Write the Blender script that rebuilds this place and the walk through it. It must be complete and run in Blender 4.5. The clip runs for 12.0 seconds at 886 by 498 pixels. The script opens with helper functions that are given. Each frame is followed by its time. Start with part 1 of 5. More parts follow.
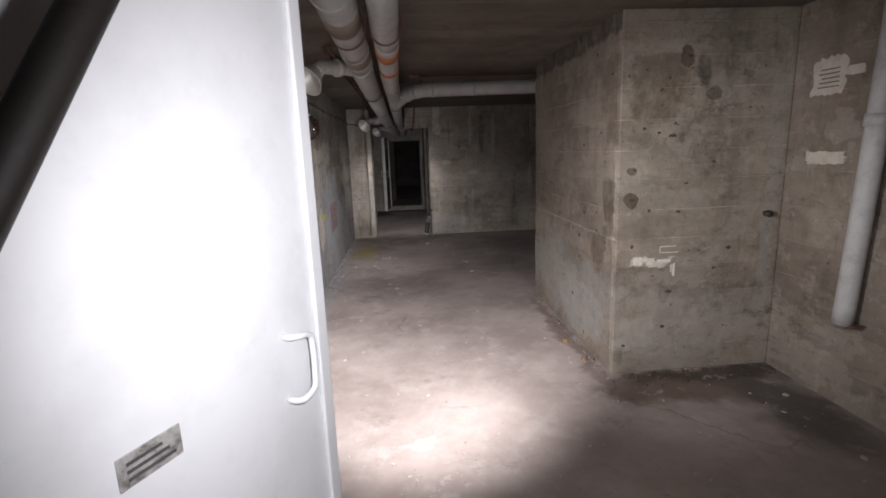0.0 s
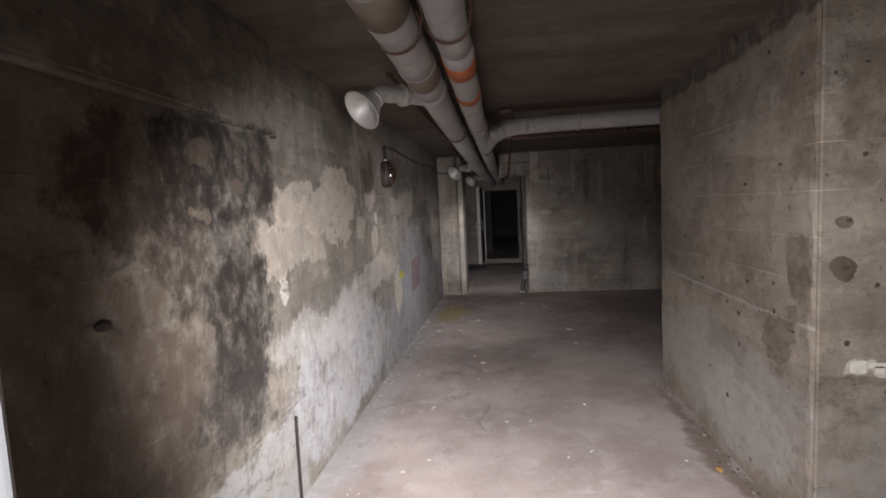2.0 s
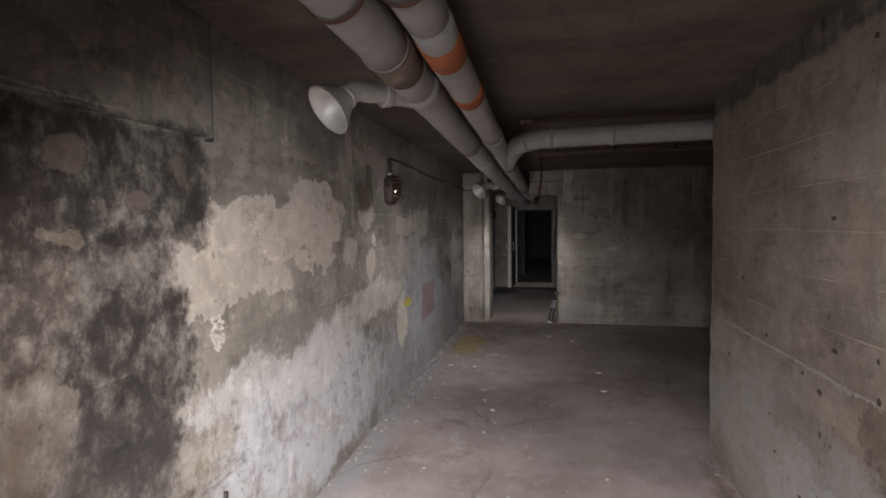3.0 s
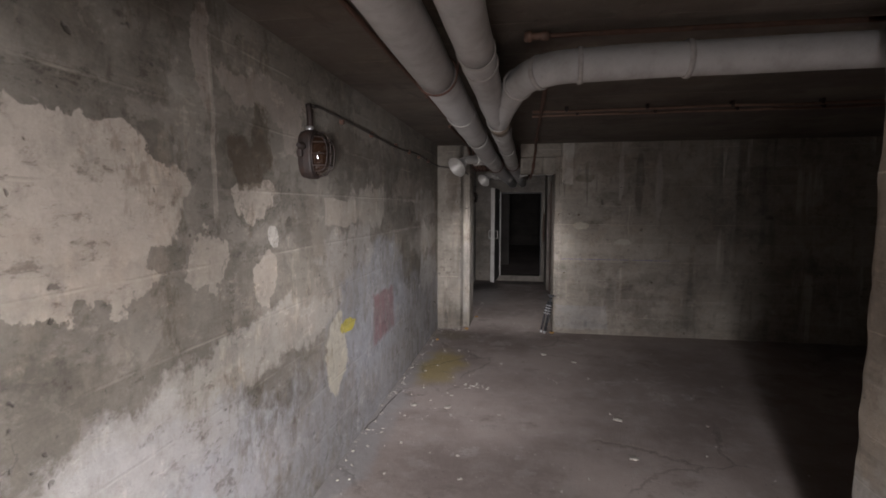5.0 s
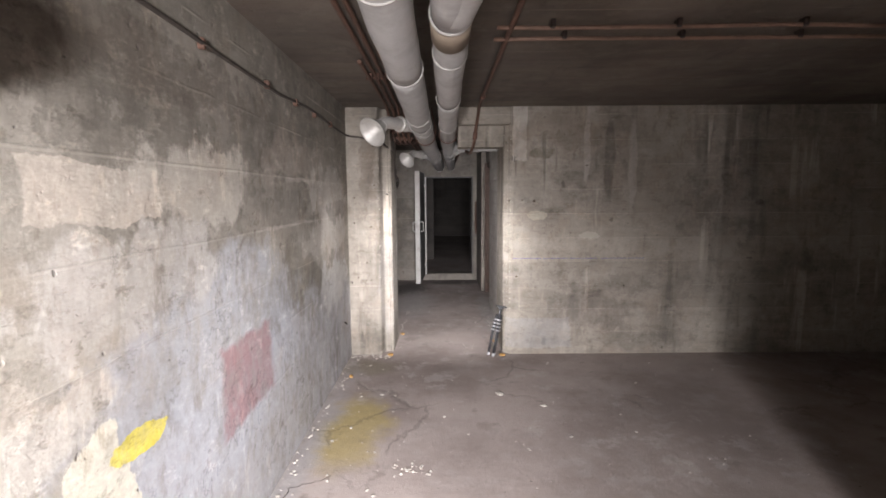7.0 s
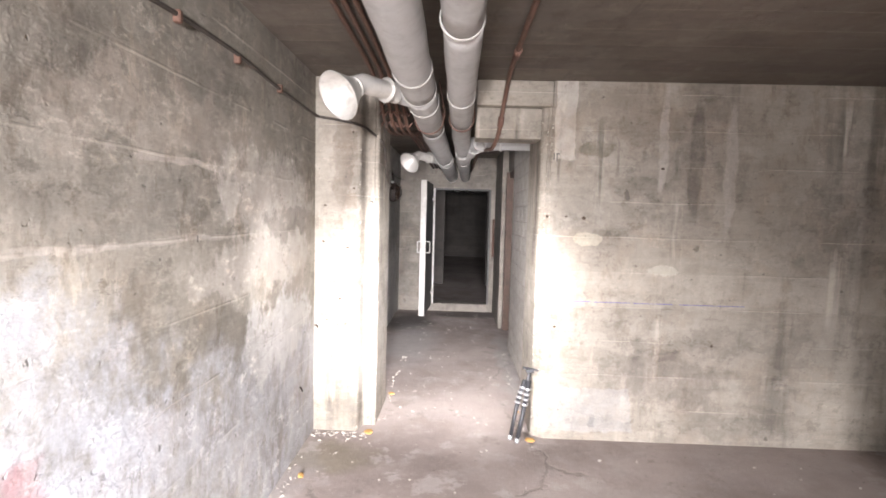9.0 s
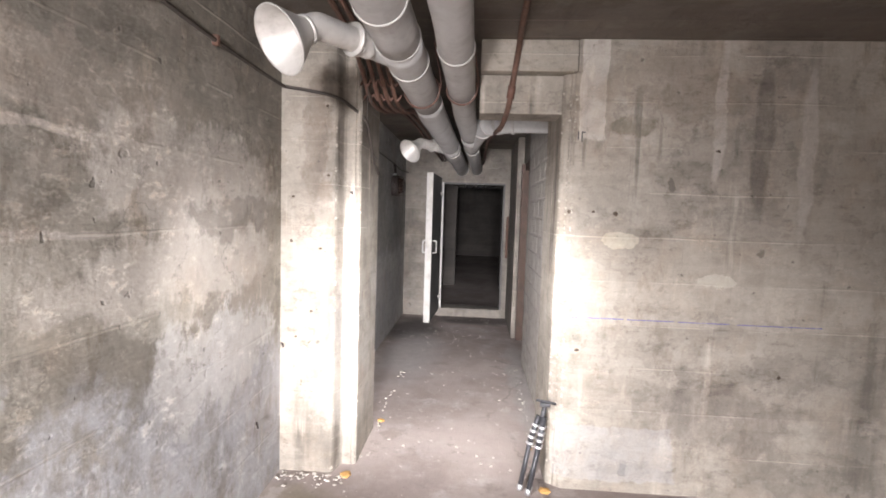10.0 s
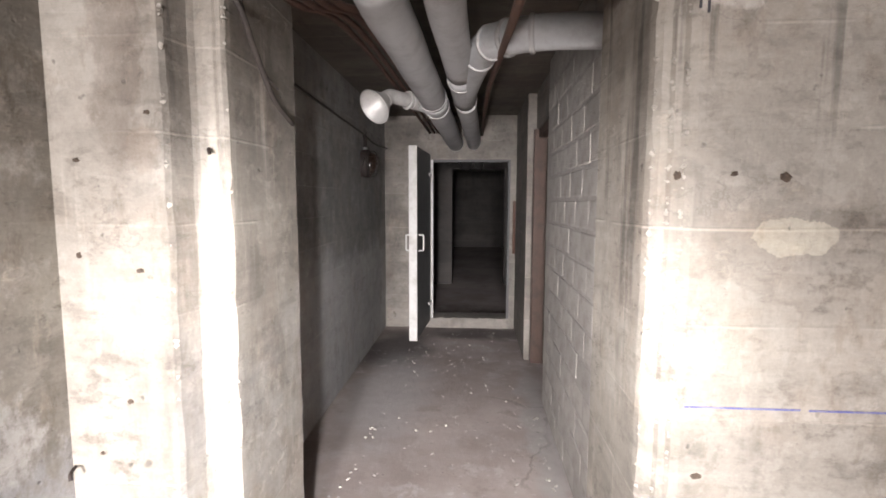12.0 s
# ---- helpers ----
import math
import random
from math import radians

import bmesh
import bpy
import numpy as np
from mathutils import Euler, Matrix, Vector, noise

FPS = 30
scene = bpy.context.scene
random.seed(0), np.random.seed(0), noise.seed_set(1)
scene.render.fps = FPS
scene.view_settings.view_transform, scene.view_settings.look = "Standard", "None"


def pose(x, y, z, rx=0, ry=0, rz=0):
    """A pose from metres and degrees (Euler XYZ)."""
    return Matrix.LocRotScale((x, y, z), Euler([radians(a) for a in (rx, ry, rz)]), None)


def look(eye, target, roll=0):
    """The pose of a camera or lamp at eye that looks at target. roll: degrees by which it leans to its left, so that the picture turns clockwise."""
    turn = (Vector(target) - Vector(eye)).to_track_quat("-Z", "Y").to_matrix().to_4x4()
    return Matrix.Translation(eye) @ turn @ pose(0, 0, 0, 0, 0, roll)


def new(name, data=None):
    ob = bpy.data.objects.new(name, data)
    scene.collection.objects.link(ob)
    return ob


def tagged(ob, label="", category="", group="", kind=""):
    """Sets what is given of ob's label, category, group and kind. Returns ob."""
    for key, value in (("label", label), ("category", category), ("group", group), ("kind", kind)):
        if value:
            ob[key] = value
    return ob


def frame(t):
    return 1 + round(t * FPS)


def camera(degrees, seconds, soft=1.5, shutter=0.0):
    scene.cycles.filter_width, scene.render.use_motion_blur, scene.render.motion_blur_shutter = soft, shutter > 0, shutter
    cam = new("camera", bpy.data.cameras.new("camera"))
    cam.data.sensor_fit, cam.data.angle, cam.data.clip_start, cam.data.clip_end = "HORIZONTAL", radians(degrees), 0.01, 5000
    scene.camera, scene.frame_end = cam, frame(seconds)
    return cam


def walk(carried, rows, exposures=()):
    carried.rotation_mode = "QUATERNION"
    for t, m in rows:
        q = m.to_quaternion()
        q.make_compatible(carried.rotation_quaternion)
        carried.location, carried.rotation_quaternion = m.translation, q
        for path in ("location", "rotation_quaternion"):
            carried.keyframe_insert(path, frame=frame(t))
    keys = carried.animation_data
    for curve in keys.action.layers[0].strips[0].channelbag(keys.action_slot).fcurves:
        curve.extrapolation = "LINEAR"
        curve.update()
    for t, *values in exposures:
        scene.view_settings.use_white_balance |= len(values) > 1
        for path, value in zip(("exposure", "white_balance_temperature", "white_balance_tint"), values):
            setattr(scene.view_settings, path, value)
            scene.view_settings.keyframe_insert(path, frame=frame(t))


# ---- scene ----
cam = camera(84.9, 12.0, soft=1.8)
PATH = [
    (0, (0.018, 0.285, 1.634), (0.154, 2.24, 1.238), -2.1),
    (0.5, (0.033, 0.517, 1.649), (0.1, 2.484, 1.293), -1.6),
    (1, (0.077, 0.743, 1.652), (0.0, 2.717, 1.338), -1.0),
    (1.5, (0.095, 0.986, 1.601), (-0.056, 2.958, 1.303), -1.5),
    (2, (0.131, 1.245, 1.6), (-0.133, 3.22, 1.425), -2.8),
    (2.5, (0.236, 1.576, 1.601), (-0.119, 3.54, 1.478), -1.5),
    (3, (0.309, 1.88, 1.64), (-0.11, 3.833, 1.536), -0.8),
    (5, (0.125, 3.466, 1.663), (-0.213, 5.429, 1.488), 0.0),
    (5.5, (0.04, 3.873, 1.682), (-0.101, 5.867, 1.649), -1.7),
    (6, (-0.019, 4.311, 1.666), (-0.251, 6.296, 1.615), -2.2),
    (6.5, (-0.015, 4.696, 1.661), (-0.171, 6.687, 1.558), 0.3),
    (7, (-0.111, 5.106, 1.612), (-0.114, 7.094, 1.394), -0.4),
    (9, (-0.072, 6.585, 1.556), (-0.129, 8.579, 1.414), 1.5),
    (9.5, (-0.035, 6.913, 1.539), (-0.114, 8.908, 1.418), 1.5),
    (10, (0.035, 7.247, 1.537), (-0.094, 9.237, 1.385), 1.8),
    (10.5, (0.009, 7.628, 1.513), (-0.09, 9.623, 1.41), 2.4),
    (11, (-0.014, 7.943, 1.517), (-0.101, 9.937, 1.377), -1.2),
    (11.5, (0.026, 8.361, 1.513), (-0.195, 10.347, 1.418), 0.3),
    (12, (0.05, 8.706, 1.496), (-0.08, 10.692, 1.3), 0.2),
]
EXPOSURES = [(0.0, 0.35), (0.5, -0.2), (1.0, 0.28), (1.5, 0.3), (2.0, 0.3), (2.5, 0.45), (3.0, 0.12), (5.0, 0.55), (5.5, 1.5), (6.0, 1.7), (6.5, 1.35), (7.0, 2.3), (9.0, 3.62), (9.5, 3.92), (10.0, 3.28), (10.5, 3.32), (11.0, 3.5), (11.5, 3.45), (12.0, 3.15)]
walk(cam, [(t, look(eye, target, roll)) for t, eye, target, roll in PATH], EXPOSURES)

# ---- light: fixed spots, added along the walk in place of one carried hand torch ----
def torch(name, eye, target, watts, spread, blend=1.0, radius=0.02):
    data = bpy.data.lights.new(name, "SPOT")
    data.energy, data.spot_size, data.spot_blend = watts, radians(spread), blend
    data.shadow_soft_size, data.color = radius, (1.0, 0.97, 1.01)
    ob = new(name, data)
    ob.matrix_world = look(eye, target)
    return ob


# all eight stay lit at once, placed and aimed to brighten each stretch
torch("torch_stand_in", (0.03, 0.52, 1.57), (0.35, 2.44, 1.11), 64, 150, radius=0.03)
torch("torch_stand_in", (0.24, 1.58, 1.52), (0.02, 3.3, 0.5), 760, 74, radius=0.12)
torch("torch_stand_in", (0.31, 1.88, 1.56), (-0.73, 3.51, 1.12), 330, 68, radius=0.12)
torch("torch_stand_in", (0.15, 1.85, 1.56), (1.55, 3.2, 1.08), 140, 76, radius=0.15)
torch("torch_stand_in", (-0.34, 4.27, 1.6), (-0.58, 6.25, 1.36), 124, 65, radius=0.1)
torch("torch_stand_in", (-0.1, 6.6, 1.5), (-0.6, 8.1, 0.3), 15, 130, radius=0.15)
torch("torch_stand_in", (-0.32, 8.72, 1.42), (-1.86, 9.88, 0.91), 4.7, 68, radius=0.06)
torch("torch_stand_in", (-0.13, 8.6, 1.42), (-0.12, 10.5, 0.86), 66, 82, radius=0.04)

world = bpy.data.worlds.new("world")
scene.world = world
world.use_nodes = True
world.node_tree.nodes["Background"].inputs[0].default_value = (0.02, 0.02, 0.025, 1)
world.node_tree.nodes["Background"].inputs[1].default_value = 0.0


# ---- node helpers ----
class Tree:
    def __init__(self, name):
        self.mat = bpy.data.materials.new(name)
        self.mat.use_nodes = True
        self.nt = self.mat.node_tree
        self.bsdf = self.nt.nodes["Principled BSDF"]
        self.co = self.add("ShaderNodeTexCoord").outputs["Object"]

    def add(self, kind, **props):
        n = self.nt.nodes.new(kind)
        for key, value in props.items():
            setattr(n, key, value)
        return n

    def put(self, socket, value):
        if isinstance(value, bpy.types.NodeSocket):
            self.nt.links.new(value, socket)
        elif isinstance(value, tuple) and len(value) == 3 and socket.type == "RGBA":
            socket.default_value = (*value, 1)
        else:
            socket.default_value = value

    def math(self, op, a, b=0.0, c=0.0):
        n = self.add("ShaderNodeMath", operation=op)
        for i, v in enumerate((a, b, c)):
            self.put(n.inputs[i], v)
        return n.outputs[0]

    def vec(self, op, a, b):
        n = self.add("ShaderNodeVectorMath", operation=op)
        self.put(n.inputs[0], a)
        self.put(n.inputs[1], b)
        return n.outputs[0]

    def mix(self, fac, a, b, blend="MIX"):
        n = self.add("ShaderNodeMix", data_type="RGBA", blend_type=blend)
        self.put(n.inputs[0], fac)
        self.put(n.inputs[6], a)
        self.put(n.inputs[7], b)
        return n.outputs[2]

    def noise(self, scale, detail=5.0, rough=0.6, co=None, stretch=None, colour=False):
        co = self.co if co is None else co
        if stretch:
            co = self.vec("MULTIPLY", co, stretch)
        n = self.add("ShaderNodeTexNoise")
        self.put(n.inputs["Vector"], co)
        n.inputs["Scale"].default_value, n.inputs["Detail"].default_value, n.inputs["Roughness"].default_value = scale, detail, rough
        return n.outputs["Color" if colour else "Fac"]

    def step(self, v, lo, hi, a=0.0, b=1.0):
        n = self.add("ShaderNodeMapRange", interpolation_type="SMOOTHSTEP")
        for i, x in enumerate((v, lo, hi, a, b)):
            self.put(n.inputs[i], x)
        return n.outputs[0]

    def warped(self, amount, scale=3.0):
        return self.vec("ADD", self.co, self.vec("MULTIPLY", self.vec("SUBTRACT", self.noise(scale, 6, 0.65, colour=True), (0.5, 0.5, 0.5)), (amount,) * 3))

    def blob(self, u, v, u0, v0, a, b, soft=0.3, boxy=False):
        du = self.math("ABSOLUTE", self.math("DIVIDE", self.math("SUBTRACT", u, u0), a))
        dv = self.math("ABSOLUTE", self.math("DIVIDE", self.math("SUBTRACT", v, v0), b))
        if boxy:
            d = self.math("MAXIMUM", du, dv)
        else:
            d = self.math("SQRT", self.math("ADD", self.math("MULTIPLY", du, du), self.math("MULTIPLY", dv, dv)))
        return self.step(d, 1 + soft, 1 - soft)

    def done(self, colour, rough, height=None, bump=0.3, distance=0.01, metal=0.0):
        self.put(self.bsdf.inputs["Base Color"], colour)
        self.put(self.bsdf.inputs["Roughness"], rough)
        self.bsdf.inputs["Metallic"].default_value = metal
        if height is not None:
            n = self.add("ShaderNodeBump")
            n.inputs["Strength"].default_value, n.inputs["Distance"].default_value = bump, distance
            self.put(n.inputs["Height"], height)
            self.put(self.bsdf.inputs["Normal"], n.outputs[0])
        return self.mat


def concrete(name, dark, light, u_axis=1, board=0.145, patches=(), streaks=0.35, pits=0.5, board_axis=2, lines=0.35, contrast=(0.35, 0.65), drips=0.0, peel=0.25, peel_tint=(0.40, 0.365, 0.315), chips=0.45):
    """Board-marked concrete. patches: (u, v, half_u, half_v, soft, warp, colour, strength, boxy) on the wall's own plane."""
    t = Tree(name)
    sep = t.add("ShaderNodeSeparateXYZ")
    t.put(sep.inputs[0], t.co)
    v = sep.outputs[board_axis]
    big = t.step(t.noise(1.3, 6, 0.65), *contrast)
    colour = t.mix(big, dark, light)
    mid = t.step(t.noise(7.0, 6, 0.7), 0.3, 0.75)
    colour = t.mix(t.math("MULTIPLY", mid, 0.45), colour, tuple(c * 1.35 for c in light))
    # boards: each with a tone of its own, a thin ridge between them
    wob = t.math("ADD", v, t.math("MULTIPLY", t.noise(1.7, 2), 0.02))
    cell = t.math("DIVIDE", wob, board)
    white = t.add("ShaderNodeTexWhiteNoise", noise_dimensions="1D")
    t.put(white.inputs["W"], t.math("FLOOR", cell))
    colour = t.mix(t.math("MULTIPLY", white.outputs["Value"], 0.28), colour, tuple(c * 0.55 for c in dark))
    edge = t.math("ABSOLUTE", t.math("SUBTRACT", t.math("FRACT", cell), 0.5))
    ridge = t.math("MULTIPLY", t.step(edge, 0.475, 0.497), t.step(t.noise(2.3, 3), 0.42, 0.62))
    colour = t.mix(t.math("MULTIPLY", ridge, lines), colour, tuple(min(0.8, c * 1.9) for c in light))
    # water streaks down the face
    run = t.step(t.noise(5.0, 5, 0.6, stretch=(1, 1, 0.12) if board_axis == 2 else (1, 1, 1)), 0.52, 0.75)
    colour = t.mix(t.math("MULTIPLY", run, streaks), colour, tuple(c * 0.42 for c in dark))
    if drips:
        pale = t.math("MULTIPLY", t.step(t.noise(7.0, 4, 0.6, stretch=(1, 1, 0.07)), 0.56, 0.66), t.step(t.noise(1.1, 4), 0.45, 0.6))
        colour = t.mix(t.math("MULTIPLY", pale, drips), colour, tuple(c * 1.5 for c in light))
        murk = t.math("MULTIPLY", t.step(t.noise(11.0, 4, 0.6, stretch=(1, 1, 0.05)), 0.58, 0.68), t.step(t.noise(0.9, 4), 0.5, 0.6))
        colour = t.mix(t.math("MULTIPLY", murk, drips), colour, tuple(c * 0.45 for c in dark))
    # the grain of the boards
    wood = t.noise(1.0, 7, 0.75, stretch=(1.3, 1.3, 11) if board_axis == 2 else (1.3, 11, 1))
    colour = t.mix(t.math("MULTIPLY", t.step(wood, 0.5, 0.75), 0.3), colour, tuple(c * 0.5 for c in dark))
    colour = t.mix(t.math("MULTIPLY", t.step(wood, 0.5, 0.28), 0.25), colour, tuple(c * 1.4 for c in light))
    holes = t.step(t.noise(6.3, 3, 0.45), 0.735, 0.765)
    colour = t.mix(t.math("MULTIPLY", holes, pits), colour, (0.03, 0.022, 0.015))
    # skim coat flaked off in sharp-edged islands
    flake = t.noise(2.1, 9, 0.62, stretch=(1, 1, 1.35))
    skin = t.step(flake, 0.50, 0.545)
    colour = t.mix(t.math("MULTIPLY", skin, peel), colour, t.mix(mid, peel_tint, tuple(c * 0.72 for c in peel_tint)))
    rim = t.math("MULTIPLY", t.step(flake, 0.495, 0.515), t.math("SUBTRACT", 1.0, skin))
    colour = t.mix(t.math("MULTIPLY", rim, peel * 0.8), colour, tuple(c * 0.5 for c in dark))
    small = t.step(t.noise(6.5, 8, 0.66), 0.57, 0.61)
    colour = t.mix(t.math("MULTIPLY", small, peel * 0.9), colour, peel_tint)
    scuff = t.step(t.noise(5.5, 6, 0.7, stretch=(1, 0.25, 1)), 0.60, 0.66)
    colour = t.mix(t.math("MULTIPLY", scuff, 0.3), colour, tuple(c * 0.5 for c in dark))
    fray = t.noise(4.2, 9, 0.74)
    speck = t.noise(10.0, 8, 0.75, stretch=(1, 1, 0.7))
    for u0, v0, a, b, soft, warp, tint, strength, boxy in patches:
        s = t.add("ShaderNodeSeparateXYZ")
        t.put(s.inputs[0], t.warped(warp * 1.25, 3.4))
        mask = t.blob(s.outputs[u_axis], s.outputs[2], u0, v0, a, b, soft, boxy)
        crisp = soft < 0.25 or soft > 0.8
        mask = t.step(t.math("ADD", mask, t.math("ADD", t.math("MULTIPLY", t.math("SUBTRACT", fray, 0.5), 1.2), t.math("MULTIPLY", t.math("SUBTRACT", speck, 0.5), 0.9))), *((0.34, 0.62) if crisp else (0.2, 0.86)))
        mottled = t.math("MULTIPLY", mask, t.step(speck, 0.3, 0.6, 0.6 if crisp else 0.3, 1.0))
        tinted = t.mix(t.math("MULTIPLY", t.noise(14, 5), 0.5), tint, tuple(c * 0.62 for c in tint))
        colour = t.mix(t.math("MULTIPLY", mottled, strength), colour, tinted)
    # short runs of lime and dirt below the board seams
    lime = t.math("MULTIPLY", t.step(t.noise(13.0, 7, 0.7, stretch=(1, 1, 0.35) if board_axis == 2 else (1, 1, 1)), 0.54, 0.62), t.step(t.noise(2.0, 4), 0.46, 0.6))
    colour = t.mix(t.math("MULTIPLY", lime, chips * 0.7), colour, t.mix(1.0, colour, (1.5, 1.46, 1.4), "MULTIPLY"))
    grime = t.math("MULTIPLY", t.step(t.noise(9.0, 9, 0.72, stretch=(1, 1, 0.5) if board_axis == 2 else (1, 1, 1)), 0.53, 0.63), t.step(t.noise(1.5, 4), 0.44, 0.58))
    colour = t.mix(t.math("MULTIPLY", grime, chips * 0.8), colour, t.mix(1.0, colour, (0.52, 0.46, 0.40), "MULTIPLY"))
    # crumbled edges, small scabs and scratches
    near = t.step(t.noise(1.6, 5, 0.6), 0.4, 0.62)
    flat = (1, 1, 1.9)
    scab = t.math("MULTIPLY", t.step(t.noise(7.0, 12, 0.8, stretch=flat), 0.54, 0.62), near)
    colour = t.mix(t.math("MULTIPLY", scab, chips), colour, t.mix(1.0, colour, (0.42, 0.39, 0.36), "MULTIPLY"))
    lip = t.math("MULTIPLY", t.step(t.noise(8.0, 12, 0.8, stretch=flat), 0.55, 0.63), t.math("SUBTRACT", 1.1, near))
    colour = t.mix(t.math("MULTIPLY", lip, chips), colour, t.mix(1.0, colour, (1.55, 1.5, 1.45), "MULTIPLY"))
    thin = t.math("ABSOLUTE", t.math("SUBTRACT", t.noise(1.4, 8, 0.62), 0.5))
    hair = t.math("MULTIPLY", t.step(thin, 0.006, 0.002), t.step(t.noise(0.9, 3), 0.5, 0.58))
    colour = t.mix(t.math("MULTIPLY", hair, chips * 0.45), colour, tuple(c * 0.25 for c in dark))
    warm = t.step(t.noise(2.7, 6, 0.7), 0.48, 0.7)
    colour = t.mix(t.math("MULTIPLY", warm, 0.35), colour, t.mix(1.0, colour, (0.95, 0.82, 0.72), "MULTIPLY"))
    spots = t.step(t.noise(23, 2, 0.5), 0.71, 0.77)
    colour = t.mix(t.math("MULTIPLY", spots, pits), colour, tuple(c * 0.25 for c in dark))
    grain = t.noise(90, 4, 0.7)
    colour = t.mix(0.25, colour, t.mix(grain, (0.02, 0.02, 0.02), (1, 1, 1)), "SOFT_LIGHT")
    h = t.math("ADD", t.math("MULTIPLY", t.noise(11, 8, 0.7), 0.9), t.math("MULTIPLY", ridge, 0.5))
    h = t.math("SUBTRACT", h, t.math("MULTIPLY", spots, 0.7))
    h = t.math("ADD", h, t.math("MULTIPLY", wood, 0.3))
    h = t.math("SUBTRACT", h, t.math("MULTIPLY", holes, pits))
    h = t.math("ADD", h, t.math("MULTIPLY", t.math("SUBTRACT", lip, scab), chips * 0.7))
    h = t.math("ADD", h, t.math("MULTIPLY", white.outputs["Value"], 0.35))
    h = t.math("ADD", h, t.math("MULTIPLY", t.math("MAXIMUM", skin, small), peel * 0.5))
    return t.done(colour, t.math("ADD", 0.78, t.math("MULTIPLY", mid, 0.15)), h, 0.5, 0.014)


def painted(name, colour, dirt, rough=0.5, scale=6.0, amount=0.4, bump=0.15, metal=0.0, vary=0.0):
    t = Tree(name)
    c = t.mix(t.math("MULTIPLY", t.step(t.noise(scale, 6, 0.7), 0.42, 0.72), amount), colour, dirt)
    c = t.mix(t.math("MULTIPLY", t.step(t.noise(scale * 5, 5, 0.7), 0.5, 0.75), amount * 0.6), c, dirt)
    if vary:
        info = t.add("ShaderNodeObjectInfo")
        c = t.mix(t.math("MULTIPLY", info.outputs["Random"], vary), c, tuple(x * 0.5 for x in colour))
    return t.done(c, t.math("ADD", rough, t.math("MULTIPLY", t.noise(scale * 3), 0.2)), t.noise(scale * 4, 8, 0.7), bump, 0.01, metal)


